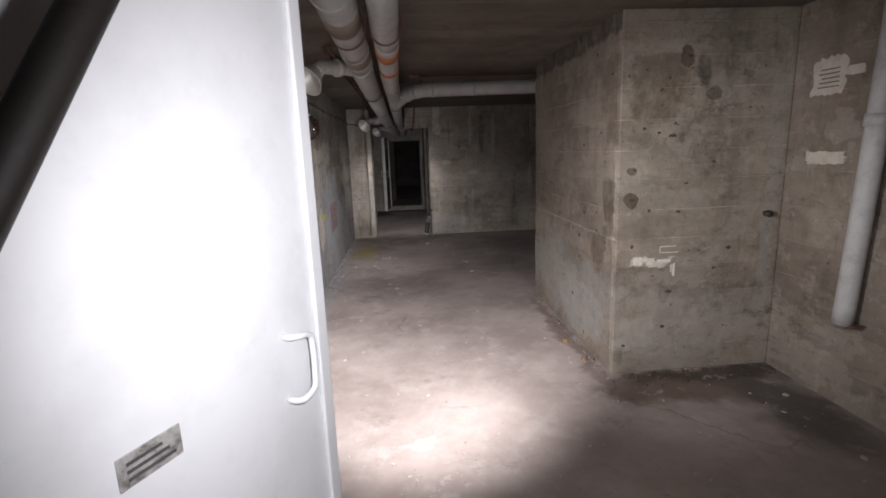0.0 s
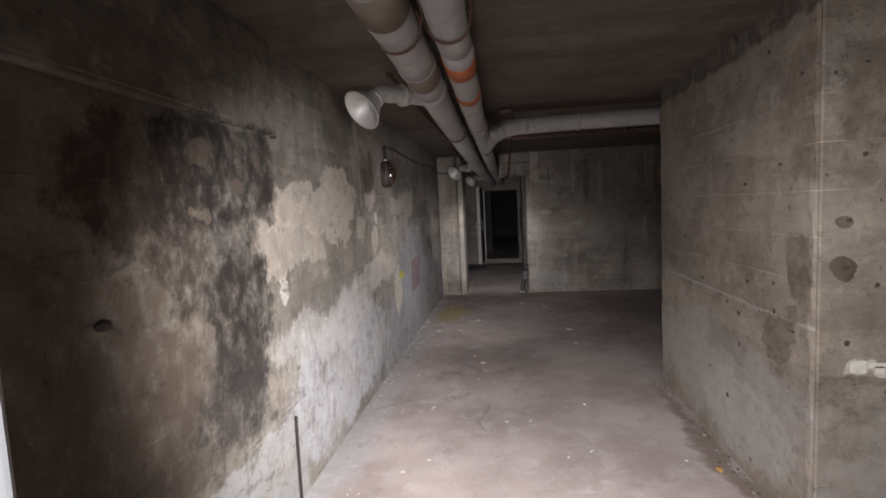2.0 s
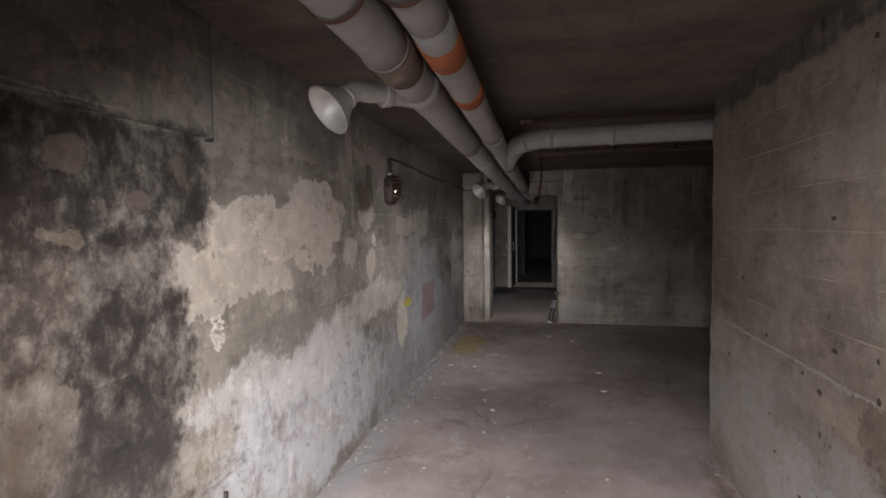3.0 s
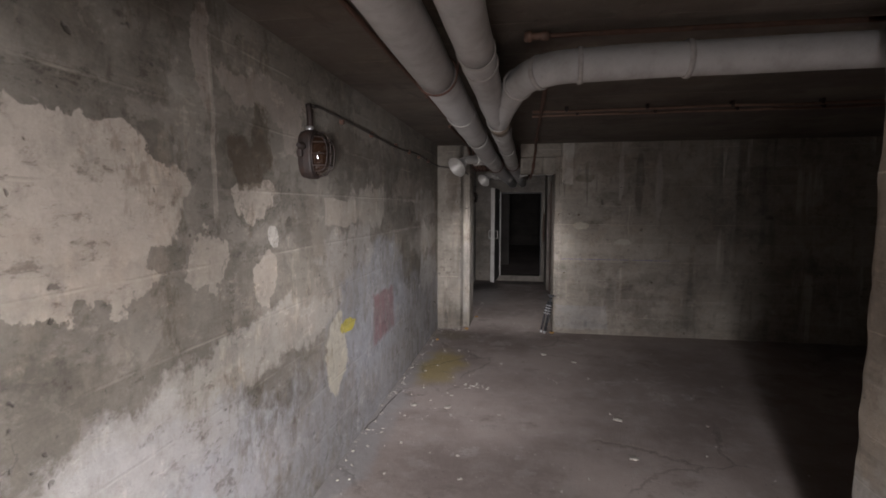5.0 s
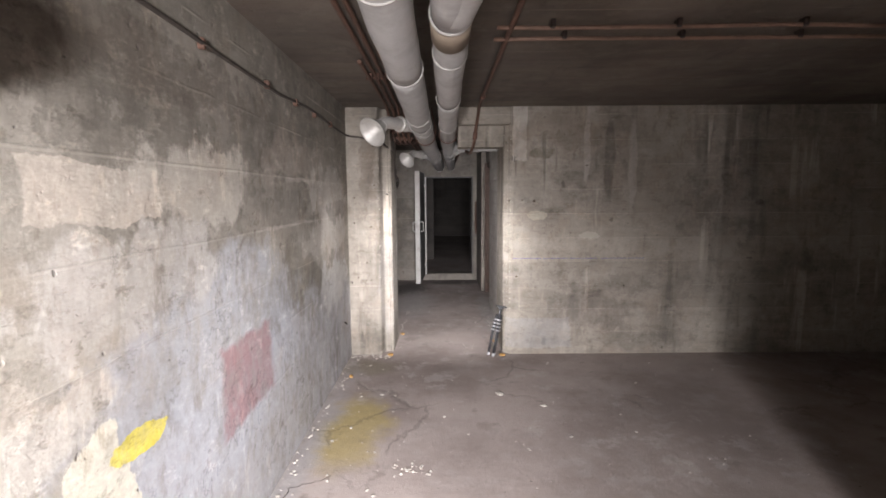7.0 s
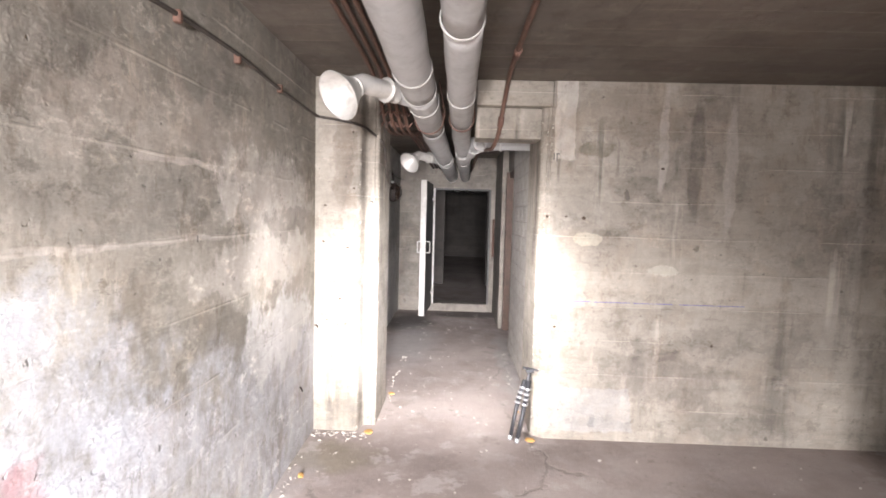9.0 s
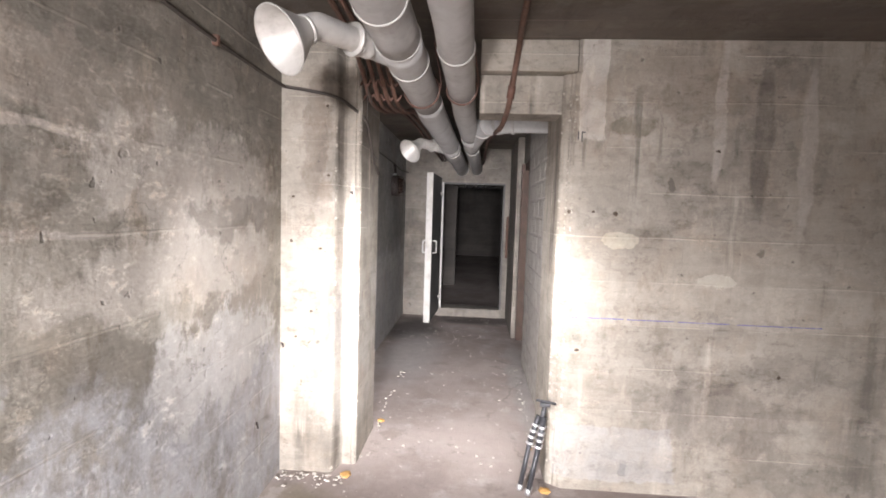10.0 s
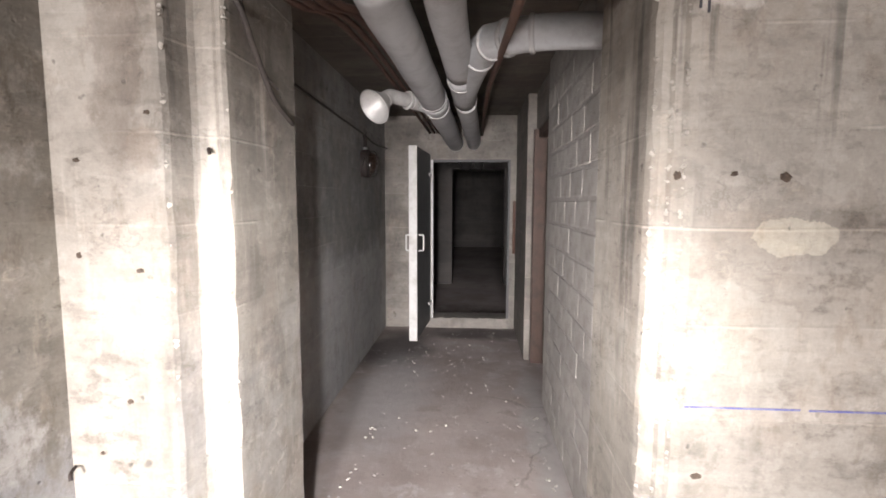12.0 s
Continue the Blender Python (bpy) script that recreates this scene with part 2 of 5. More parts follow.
# ---- materials ----
PLASTER, GREY, SOOT = (0.50, 0.44, 0.37), (0.36, 0.36, 0.38), (0.015, 0.010, 0.007)
m_west = concrete("concrete_west", (0.12, 0.105, 0.085), (0.27, 0.245, 0.205), 1, 0.29, [
    (8.3, 0.35, 3.2, 0.55, 0.5, 0.5, (0.42, 0.42, 0.44), 0.75, False),
    (4.6, 0.5, 1.05, 0.45, 0.35, 0.5, (0.47, 0.47, 0.485), 0.8, False),
    (7.2, 0.9, 0.95, 0.5, 0.4, 0.5, (0.40, 0.41, 0.44), 0.7, False),
    (4.25, 1.63, 0.72, 0.16, 0.15, 0.3, PLASTER, 0.92, False),
    (4.62, 1.71, 0.4, 0.2, 0.15, 0.3, PLASTER, 0.92, False),
    (4.58, 1.48, 0.28, 0.12, 0.2, 0.3, PLASTER, 0.9, False),
    (3.82, 1.42, 0.46, 0.12, 0.2, 0.3, PLASTER, 0.8, True),
    (4.87, 1.5, 0.1, 0.05, 0.2, 0.3, (0.17, 0.15, 0.12), 0.8, False),
    (5.12, 2.2, 0.06, 0.2, 0.2, 0.2, (0.40, 0.345, 0.295), 0.85, False),
    (5.62, 2.17, 0.4, 0.1, 0.2, 0.25, (0.40, 0.345, 0.295), 0.85, False),
    (5.85, 2.04, 0.12, 0.12, 0.2, 0.25, (0.40, 0.345, 0.295), 0.8, False),
    (5.17, 1.95, 0.014, 0.34, 0.3, 0.05, PLASTER, 0.6, True),
    (5.1, 1.44, 0.12, 0.11, 0.2, 0.3, PLASTER, 0.8, False),
    (5.46, 1.7, 0.16, 0.1, 0.2, 0.25, PLASTER, 0.85, False),
    (5.51, 1.34, 0.1, 0.13, 0.2, 0.25, PLASTER, 0.75, False),
    (5.6, 1.52, 0.05, 0.05, 0.2, 0.08, (0.6, 0.56, 0.5), 0.9, False),
    (6.46, 1.62, 0.26, 0.08, 0.12, 0.12, PLASTER, 0.8, True),
    (6.4, 1.42, 0.13, 0.1, 0.2, 0.2, PLASTER, 0.6, False),
    (6.0, 1.1, 0.4, 0.1, 0.4, 0.5, PLASTER, 0.6, False),
    (5.2, 0.95, 0.5, 0.06, 0.4, 0.3, (0.44, 0.40, 0.34), 0.7, False),
    (8.9, 1.72, 0.9, 0.014, 0.5, 0.05, (0.46, 0.41, 0.36), 0.7, True),
    (8.2, 1.44, 0.6, 0.012, 0.5, 0.05, (0.46, 0.41, 0.36), 0.55, True),
    (8.3, 1.85, 0.7, 0.14, 0.5, 0.5, (0.38, 0.33, 0.28), 0.55, False),
    (9.5, 1.2, 0.3, 0.5, 0.5, 0.5, (0.36, 0.31, 0.265), 0.5, False),
    (9.05, 1.6, 0.22, 0.12, 0.3, 0.45, (0.44, 0.40, 0.35), 0.7, False),
    (8.6, 1.28, 0.3, 0.07, 0.3, 0.3, (0.44, 0.40, 0.35), 0.65, False),
    (8.9, 1.13, 0.2, 0.1, 0.3, 0.3, (0.45, 0.42, 0.36), 0.65, False),
    (9.15, 1.62, 0.6, 0.2, 0.9, 0.4, (0.47, 0.43, 0.38), 0.85, False),
    (9.1, 1.3, 0.6, 0.14, 0.9, 0.4, (0.46, 0.42, 0.37), 0.8, False),
    (9.3, 0.85, 0.5, 0.22, 0.9, 0.5, (0.48, 0.46, 0.43), 0.8, False),
    (9.4, 1.5, 0.3, 0.1, 0.9, 0.4, (0.15, 0.13, 0.11), 0.6, False),
    (7.0, 1.66, 0.45, 0.16, 0.9, 0.35, (0.47, 0.43, 0.37), 0.8, False),
    (6.6, 1.36, 0.5, 0.14, 0.9, 0.35, (0.46, 0.43, 0.39), 0.75, False),
    (5.6, 1.05, 0.7, 0.12, 0.9, 0.4, (0.46, 0.43, 0.38), 0.75, False),
    (4.4, 0.85, 0.8, 0.2, 0.9, 0.5, (0.46, 0.44, 0.41), 0.7, False),
    (4.2, 1.12, 0.5, 0.12, 0.9, 0.4, (0.12, 0.105, 0.085), 0.55, False),
    (6.9, 2.05, 0.8, 0.1, 0.9, 0.4, (0.12, 0.10, 0.08), 0.6, False),
    (8.0, 1.55, 0.4, 0.1, 0.4, 0.4, (0.10, 0.09, 0.075), 0.4, False),
    (5.46, 1.93, 0.12, 0.13, 0.9, 0.5, (0.09, 0.065, 0.04), 0.75, False),
    (2.5, 1.2, 0.55, 0.9, 0.5, 0.5, (0.125, 0.085, 0.052), 0.75, False),
    (2.75, 0.9, 0.5, 0.55, 0.5, 0.6, (0.06, 0.044, 0.032), 0.6, False),
    (3.18, 1.78, 0.43, 0.215, 0.26, 0.25, SOOT, 0.97, True),
    (2.75, 1.72, 0.3, 0.2, 0.3, 0.5, (0.03, 0.02, 0.014), 0.75, False),
    (3.1, 1.45, 0.35, 0.2, 0.3, 0.5, (0.022, 0.015, 0.011), 0.75, False),
    (3.27, 1.1, 0.22, 0.38, 0.4, 0.6, SOOT, 0.95, False),
    (3.2, 0.8, 0.25, 0.25, 0.4, 0.5, (0.03, 0.024, 0.02), 0.75, False),
    (3.05, 1.86, 0.06, 0.05, 0.2, 0.2, (0.16, 0.12, 0.085), 0.5, False),
    (3.3, 1.74, 0.05, 0.05, 0.2, 0.2, (0.17, 0.13, 0.10), 0.5, False),
    (3.02, 1.62, 0.09, 0.03, 0.2, 0.3, (0.20, 0.155, 0.11), 0.55, False),
    (3.5, 1.86, 0.03, 0.05, 0.2, 0.2, (0.15, 0.115, 0.085), 0.5, False),
    (3.3, 0.25, 0.5, 0.26, 0.2, 0.15, (0.36, 0.36, 0.35), 0.8, True),
    (6.35, 0.72, 0.16, 0.26, 0.18, 0.25, (0.62, 0.58, 0.47), 0.95, False),
    (6.55, 0.865, 0.15, 0.045, 0.2, 0.1, (0.62, 0.52, 0.06), 0.95, False),
    (7.4, 0.76, 0.3, 0.19, 0.28, 0.15, (0.25, 0.10, 0.10), 0.7, True),
], peel=0.24, chips=0.75)
m_north = concrete("concrete_north", (0.16, 0.14, 0.115), (0.32, 0.285, 0.24), 0, 0.24, [
    (0.82, 1.415, 0.09, 0.035, 0.2, 0.13, (0.55, 0.5, 0.39), 0.5, False),
    (1.33, 1.205, 0.12, 0.035, 0.2, 0.16, (0.52, 0.48, 0.41), 0.55, False),
    (0.85, 2.02, 0.12, 0.05, 0.3, 0.15, (0.12, 0.10, 0.07), 0.7, False),
    (1.4, 0.42, 0.45, 0.2, 0.6, 0.7, (0.12, 0.10, 0.085), 0.55, False),
    (0.85, 0.22, 0.32, 0.16, 0.12, 0.12, (0.36, 0.36, 0.37), 0.35, True),
    (0.64, 2.25, 0.07, 0.3, 0.2, 0.06, (0.48, 0.44, 0.39), 0.8, True),
    (-0.87, 1.9, 0.06, 0.4, 0.4, 0.2, (0.10, 0.07, 0.05), 0.5, False),
    (-0.8, 1.62, 0.05, 0.06, 0.3, 0.1, (0.2, 0.15, 0.11), 0.4, False),
    (-0.68, 0.7, 0.09, 0.5, 0.3, 0.1, (0.48, 0.47, 0.46), 0.2, False),
    (1.25, 0.62, 0.3, 0.06, 0.4, 0.5, (0.12, 0.10, 0.085), 0.45, False),
    (1.75, 0.75, 0.22, 0.1, 0.4, 0.5, (0.13, 0.11, 0.09), 0.4, False),
    (1.05, 2.25, 0.4, 0.16, 0.5, 0.5, (0.20, 0.16, 0.12), 0.5, False),
    (1.3, 2.1, 0.03, 0.4, 0.4, 0.08, (0.47, 0.42, 0.37), 0.6, False),
    (1.75, 1.9, 0.04, 0.45, 0.4, 0.08, (0.45, 0.40, 0.35), 0.55, False),
    (1.52, 1.95, 0.05, 0.4, 0.4, 0.1, (0.07, 0.055, 0.045), 0.55, False),
], streaks=0.6, peel=0.2, drips=0.75)
m_block = concrete("concrete_block", (0.168, 0.14, 0.11), (0.30, 0.258, 0.21), 1, 0.2, [
    (4.5, 0.45, 1.2, 0.35, 0.4, 0.4, (0.33, 0.32, 0.30), 0.7, False),
    (3.45, 1.9, 0.3, 0.35, 0.4, 0.5, (0.085, 0.055, 0.035), 0.55, False),
    (3.6, 1.2, 0.09, 0.2, 0.4, 0.3, (0.07, 0.05, 0.03), 0.7, False),
    # top band: the darkness under the ceiling, painted into the block's colour
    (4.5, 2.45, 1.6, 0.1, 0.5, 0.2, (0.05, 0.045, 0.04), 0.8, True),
    (4.4, 0.99, 1.1, 0.008, 0.5, 0.06, (0.42, 0.39, 0.35), 0.75, True),
    (4.1, 0.3, 0.5, 0.22, 0.2, 0.4, (0.36, 0.345, 0.32), 0.7, False),
    (4.3, 0.72, 0.3, 0.1, 0.4, 0.4, (0.11, 0.085, 0.062), 0.35, False),
    (3.75, 0.9, 0.12, 0.12, 0.2, 0.4, (0.09, 0.065, 0.045), 0.6, False),
    (4.2, 1.65, 0.2, 0.1, 0.4, 0.4, (0.11, 0.085, 0.065), 0.35, False),
], pits=0.9, peel=0.2, lines=0.6)
m_block_south = concrete("concrete_block_south", (0.15, 0.125, 0.098), (0.29, 0.25, 0.20), 0, 0.2, [
    (1.70, 0.835, 0.15, 0.02, 0.2, 0.2, (0.62, 0.58, 0.5), 0.9, False),
    (1.58, 0.825, 0.04, 0.04, 0.2, 0.15, (0.62, 0.58, 0.5), 0.9, False),
    (1.525, 1.25, 0.055, 0.055, 0.2, 0.12, (0.05, 0.035, 0.02), 0.85, False),
    (1.53, 1.45, 0.035, 0.025, 0.2, 0.08, (0.05, 0.035, 0.02), 0.8, False),
    (1.876, 2.17, 0.05, 0.07, 0.2, 0.1, (0.045, 0.033, 0.022), 0.8, False),
    (2.06, 1.95, 0.06, 0.05, 0.2, 0.12, (0.055, 0.04, 0.028), 0.7, False),
    (1.8, 0.58, 0.04, 0.06, 0.2, 0.1, (0.07, 0.05, 0.035), 0.7, False),
    (2.18, 0.48, 0.04, 0.03, 0.2, 0.1, (0.07, 0.05, 0.035), 0.7, False),
    (2.0, 0.62, 0.4, 0.06, 0.3, 0.4, (0.11, 0.085, 0.065), 0.6, False),
    (1.6, 0.3, 0.16, 0.12, 0.2, 0.3, (0.40, 0.37, 0.33), 0.75, False),
    (1.7, 1.98, 0.22, 0.2, 0.5, 0.4, (0.09, 0.06, 0.035), 0.6, False),
    (2.0, 2.1, 0.05, 0.1, 0.4, 0.2, (0.05, 0.04, 0.03), 0.7, False),
    (2.53, 1.2, 0.05, 1.2, 0.3, 0.08, (0.3, 0.28, 0.25), 0.6, True),
    (1.8, 0.35, 0.6, 0.3, 0.6, 0.5, (0.36, 0.33, 0.29), 0.6, False),
], pits=0.9, peel=0.2, lines=0.55, chips=0.6)
m_east = concrete("concrete_east", (0.13, 0.105, 0.08), (0.22, 0.185, 0.148), 1, 0.24)
m_corridor = concrete("concrete_corridor", (0.17, 0.165, 0.155), (0.33, 0.32, 0.30), 1, 0.2, [
    (12.8, 0.5, 2.2, 0.6, 0.5, 0.5, (0.42, 0.42, 0.42), 0.6, False),
    (12.9, 1.5, 1.4, 0.5, 0.5, 0.6, (0.10, 0.10, 0.10), 0.5, False)])
m_end = concrete("concrete_end", (0.13, 0.115, 0.098), (0.24, 0.215, 0.185), 0, 0.2, peel=0.1)
# the gloom of the far rooms is put into this concrete's base colour
m_far_shaded = concrete("concrete_far_shaded", (0.045, 0.04, 0.036), (0.08, 0.07, 0.062), 0, 0.2, peel=0.0, lines=0.15, chips=0.1)
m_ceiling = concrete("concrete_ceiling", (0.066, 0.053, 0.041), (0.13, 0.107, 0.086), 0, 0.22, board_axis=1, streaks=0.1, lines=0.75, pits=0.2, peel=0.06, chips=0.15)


def floor_material():
    t = Tree("dusty_concrete_floor")
    c = t.mix(t.step(t.noise(0.9, 6, 0.6), 0.35, 0.65), (0.215, 0.175, 0.158), (0.345, 0.29, 0.265))
    c = t.mix(t.math("MULTIPLY", t.step(t.noise(4.5, 7, 0.7), 0.45, 0.75), 0.5), c, (0.38, 0.34, 0.315))
    c = t.mix(t.math("MULTIPLY", t.step(t.noise(2.2, 7, 0.75), 0.56, 0.72), 0.5), c, (0.10, 0.08, 0.068))
    s = t.add("ShaderNodeSeparateXYZ")
    t.put(s.inputs[0], t.warped(0.45, 3.0))
    x, y = s.outputs[0], s.outputs[1]
    for u0, v0, a, b, soft, tint, k in (
            (-0.75, 8.35, 0.22, 0.5, 0.4, (0.40, 0.31, 0.11), 0.75),
            (-0.85, 9.55, 0.28, 0.18, 0.4, (0.20, 0.17, 0.11), 0.6),
            (1.75, 3.2, 0.5, 0.22, 0.4, (0.10, 0.055, 0.03), 0.75),
            (2.35, 2.9, 0.25, 0.5, 0.5, (0.05, 0.04, 0.033), 0.8),
            (2.2, 3.35, 0.7, 0.1, 0.4, (0.05, 0.038, 0.03), 0.8),
            (0.9, 1.9, 0.6, 0.3, 0.6, (0.36, 0.30, 0.17), 0.45),
            (-1.0, 5.0, 0.14, 4.0, 0.5, (0.36, 0.35, 0.35), 0.7),
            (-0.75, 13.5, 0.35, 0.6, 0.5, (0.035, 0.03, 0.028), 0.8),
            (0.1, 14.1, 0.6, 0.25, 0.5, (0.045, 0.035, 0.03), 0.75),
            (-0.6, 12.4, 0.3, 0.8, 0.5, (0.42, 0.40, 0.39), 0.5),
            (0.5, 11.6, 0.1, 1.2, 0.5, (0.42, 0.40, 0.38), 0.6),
            (1.35, 4.3, 0.07, 1.0, 0.5, (0.10, 0.06, 0.035), 0.6)):
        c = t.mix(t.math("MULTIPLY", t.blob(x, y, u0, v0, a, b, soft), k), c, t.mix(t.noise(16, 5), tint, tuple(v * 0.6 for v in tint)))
    dust = t.math("MULTIPLY", t.step(t.noise(3.4, 9, 0.72), 0.55, 0.6), t.step(t.noise(0.7, 3), 0.42, 0.6))
    c = t.mix(t.math("MULTIPLY", dust, 0.4), c, (0.44, 0.40, 0.375))
    damp = t.math("MULTIPLY", t.step(t.noise(2.6, 9, 0.7), 0.56, 0.63), t.step(t.noise(0.9, 3), 0.5, 0.62))
    c = t.mix(t.math("MULTIPLY", damp, 0.45), c, (0.12, 0.095, 0.08))
    flecks = t.step(t.noise(38, 2, 0.5), 0.735, 0.77)
    c = t.mix(t.math("MULTIPLY", flecks, 0.55), c, (0.55, 0.52, 0.48))
    c = t.mix(t.math("MULTIPLY", t.step(t.noise(31, 3, 0.5), 0.70, 0.74), 0.6), c, (0.06, 0.05, 0.042))
    crack = t.add("ShaderNodeTexVoronoi", feature="DISTANCE_TO_EDGE")
    t.put(crack.inputs["Vector"], t.warped(0.4, 2.0))
    crack.inputs["Scale"].default_value = 0.55
    line = t.math("MULTIPLY", t.step(crack.outputs["Distance"], 0.009, 0.002), t.step(t.noise(0.8, 2), 0.48, 0.56))
    c = t.mix(t.math("MULTIPLY", line, 0.3), c, (0.03, 0.025, 0.02))
    h = t.math("ADD", t.noise(16, 8, 0.72), t.math("MULTIPLY", flecks, 0.25))
    h = t.math("SUBTRACT", h, t.math("MULTIPLY", line, 0.3))
    return t.done(c, t.math("ADD", 0.72, t.math("MULTIPLY", t.noise(3), 0.2)), h, 0.4, 0.012)


m_floor = floor_material()
m_pipe = painted("grey_pipe_paint", (0.40, 0.395, 0.385), (0.22, 0.20, 0.18), 0.55, 7, 0.5, 0.35)
m_collar = painted("pale_collar_paint", (0.37, 0.355, 0.335), (0.22, 0.2, 0.17), 0.5, 20, 0.6)
m_band = painted("brown_band_paint", (0.20, 0.16, 0.12), (0.12, 0.09, 0.06), 0.6, 12, 0.5)
m_orange = painted("orange_band_paint", (0.42, 0.12, 0.04), (0.25, 0.09, 0.04), 0.55, 12, 0.5)
m_rust = painted("rusty_steel", (0.115, 0.058, 0.038), (0.045, 0.028, 0.022), 0.65, 18, 0.7, 0.4)
m_rust_red = painted("rust_red_strap", (0.125, 0.06, 0.042), (0.06, 0.034, 0.025), 0.6, 18, 0.6, 0.3)
m_copper = painted("copper_conduit", (0.17, 0.10, 0.07), (0.07, 0.042, 0.03), 0.45, 16, 0.6, 0.2)
m_zinc = painted("dull_zinc_sheet", (0.50, 0.48, 0.45), (0.26, 0.23, 0.2), 0.38, 9, 0.5, 0.2, 0.35)
m_black_iron = painted("dark_iron", (0.016, 0.010, 0.008), (0.045, 0.022, 0.014), 0.5, 20, 0.6, 0.3)
m_door = painted("white_door_paint", (0.66, 0.67, 0.69), (0.48, 0.49, 0.5), 0.42, 3, 0.35, 0.08)
m_door_bar = painted("brown_door_lever", (0.014, 0.011, 0.01), (0.008, 0.007, 0.006), 0.5, 8, 0.5)
m_door_grey = painted("grey_door_paint", (0.50, 0.49, 0.46), (0.27, 0.23, 0.19), 0.5, 6, 0.5, 0.2)
# same settings as the grey door finish, in a much darker tone
m_door_dark = painted("dark_door_tone", (0.085, 0.085, 0.082), (0.05, 0.045, 0.04), 0.5, 6, 0.5, 0.2)
m_plate = painted("worn_nameplate", (0.34, 0.33, 0.32), (0.07, 0.065, 0.06), 0.45, 40, 0.9, 0.4)
m_bars = painted("nameplate_marks", (0.05, 0.05, 0.05), (0.1, 0.1, 0.1), 0.6, 30, 0.5)
m_paper = painted("torn_paper", (0.46, 0.42, 0.36), (0.28, 0.24, 0.19), 0.85, 16, 0.6, 0.3)
m_brick = painted("whitewashed_block", (0.42, 0.39, 0.35), (0.24, 0.21, 0.18), 0.85, 11, 0.6, 0.7, 0.0, 0.35)
m_mortar = painted("grey_mortar", (0.36, 0.335, 0.30), (0.2, 0.18, 0.16), 0.9, 20, 0.6, 0.6)
m_wood = painted("brown_frame_paint", (0.095, 0.058, 0.042), (0.045, 0.03, 0.024), 0.6, 9, 0.6, 0.3)
m_chip = painted("pale_rubble", (0.38, 0.35, 0.31), (0.24, 0.21, 0.18), 0.9, 30, 0.6, 0.4)
m_hole = painted("rusty_tie_hole", (0.075, 0.052, 0.036), (0.03, 0.022, 0.016), 0.9, 40, 0.6, 0.5)
m_arris = painted("broken_aggregate", (0.38, 0.345, 0.295), (0.2, 0.175, 0.145), 0.9, 30, 0.7, 0.5)
m_leaf = painted("ochre_scrap", (0.42, 0.24, 0.075), (0.26, 0.13, 0.05), 0.8, 25, 0.5, 0.3)
m_black = painted("black_anodised_tube", (0.025, 0.025, 0.028), (0.05, 0.05, 0.052), 0.35, 20, 0.4, 0.1)
m_silver = painted("bright_metal", (0.62, 0.62, 0.62), (0.4, 0.4, 0.4), 0.25, 20, 0.4, 0.1, 0.8)
m_cable = painted("black_cable_sheath", (0.04, 0.032, 0.027), (0.09, 0.07, 0.055), 0.6, 20, 0.6)
m_ink = painted("dark_marking_and_gap", (0.035, 0.032, 0.035), (0.08, 0.08, 0.09), 0.8, 30, 0.4)
m_splash = painted("white_paint_splash", (0.66, 0.63, 0.56), (0.45, 0.41, 0.35), 0.7, 40, 0.6, 0.3)
m_blue = painted("blue_chalk_line", (0.10, 0.10, 0.26), (0.3, 0.28, 0.3), 0.9, 14, 0.9)


def smoked_glass():
    t = Tree("brown_lamp_glass")
    t.bsdf.inputs["Base Color"].default_value = (0.02, 0.01, 0.006, 1)
    t.bsdf.inputs["Roughness"].default_value = 0.07
    t.bsdf.inputs["Coat Weight"].default_value = 1.0
    return t.mat


m_glass = smoked_glass()


# ---- mesh helpers ----
def box(bm, x0, y0, z0, x1, y1, z1, bevel=0.0, segments=2, m=None):
    made = bmesh.ops.create_cube(bm, size=1.0)["verts"]
    for v in made:
        v.co = Vector(((x0 + x1) / 2 + v.co.x * (x1 - x0), (y0 + y1) / 2 + v.co.y * (y1 - y0), (z0 + z1) / 2 + v.co.z * (z1 - z0)))
    if bevel:
        edges = list({e for v in made for e in v.link_edges})
        out = bmesh.ops.bevel(bm, geom=edges, offset=bevel, segments=segments, affect="EDGES", profile=0.6)
        made = list({v for f in out["faces"] for v in f.verts} | {v for v in made if v.is_valid})
    if m is not None:
        for v in made:
            v.co = m @ v.co
    return bm


def boxed(*args, **kw):
    return box(bmesh.new(), *args, **kw)


def frame_of(d):
    d = Vector(d).normalized()
    a = d.cross(Vector((0, 0, 1)))
    if a.length < 0.05:
        a = d.cross(Vector((1, 0, 0)))
    a.normalize()
    return a, a.cross(d).normalized(), d


def lathe(bm, start, direction, profile, segments=28, caps=True):
    """A body turned about an axis: profile of (distance along, radius)."""
    a, b, d = frame_of(direction)
    start = Vector(start)
    rings = []
    for s, r in profile:
        rings.append([bm.verts.new(start + d * s + (a * math.cos(k) + b * math.sin(k)) * r)
                      for k in (2 * math.pi * i / segments for i in range(segments))])
    for p, q in zip(rings, rings[1:]):
        for i in range(segments):
            f = bm.faces.new((p[i], p[(i + 1) % segments], q[(i + 1) % segments], q[i]))
            f.smooth = True
    if caps:
        bm.faces.new(rings[0][::-1])
        bm.faces.new(rings[-1])
    return bm


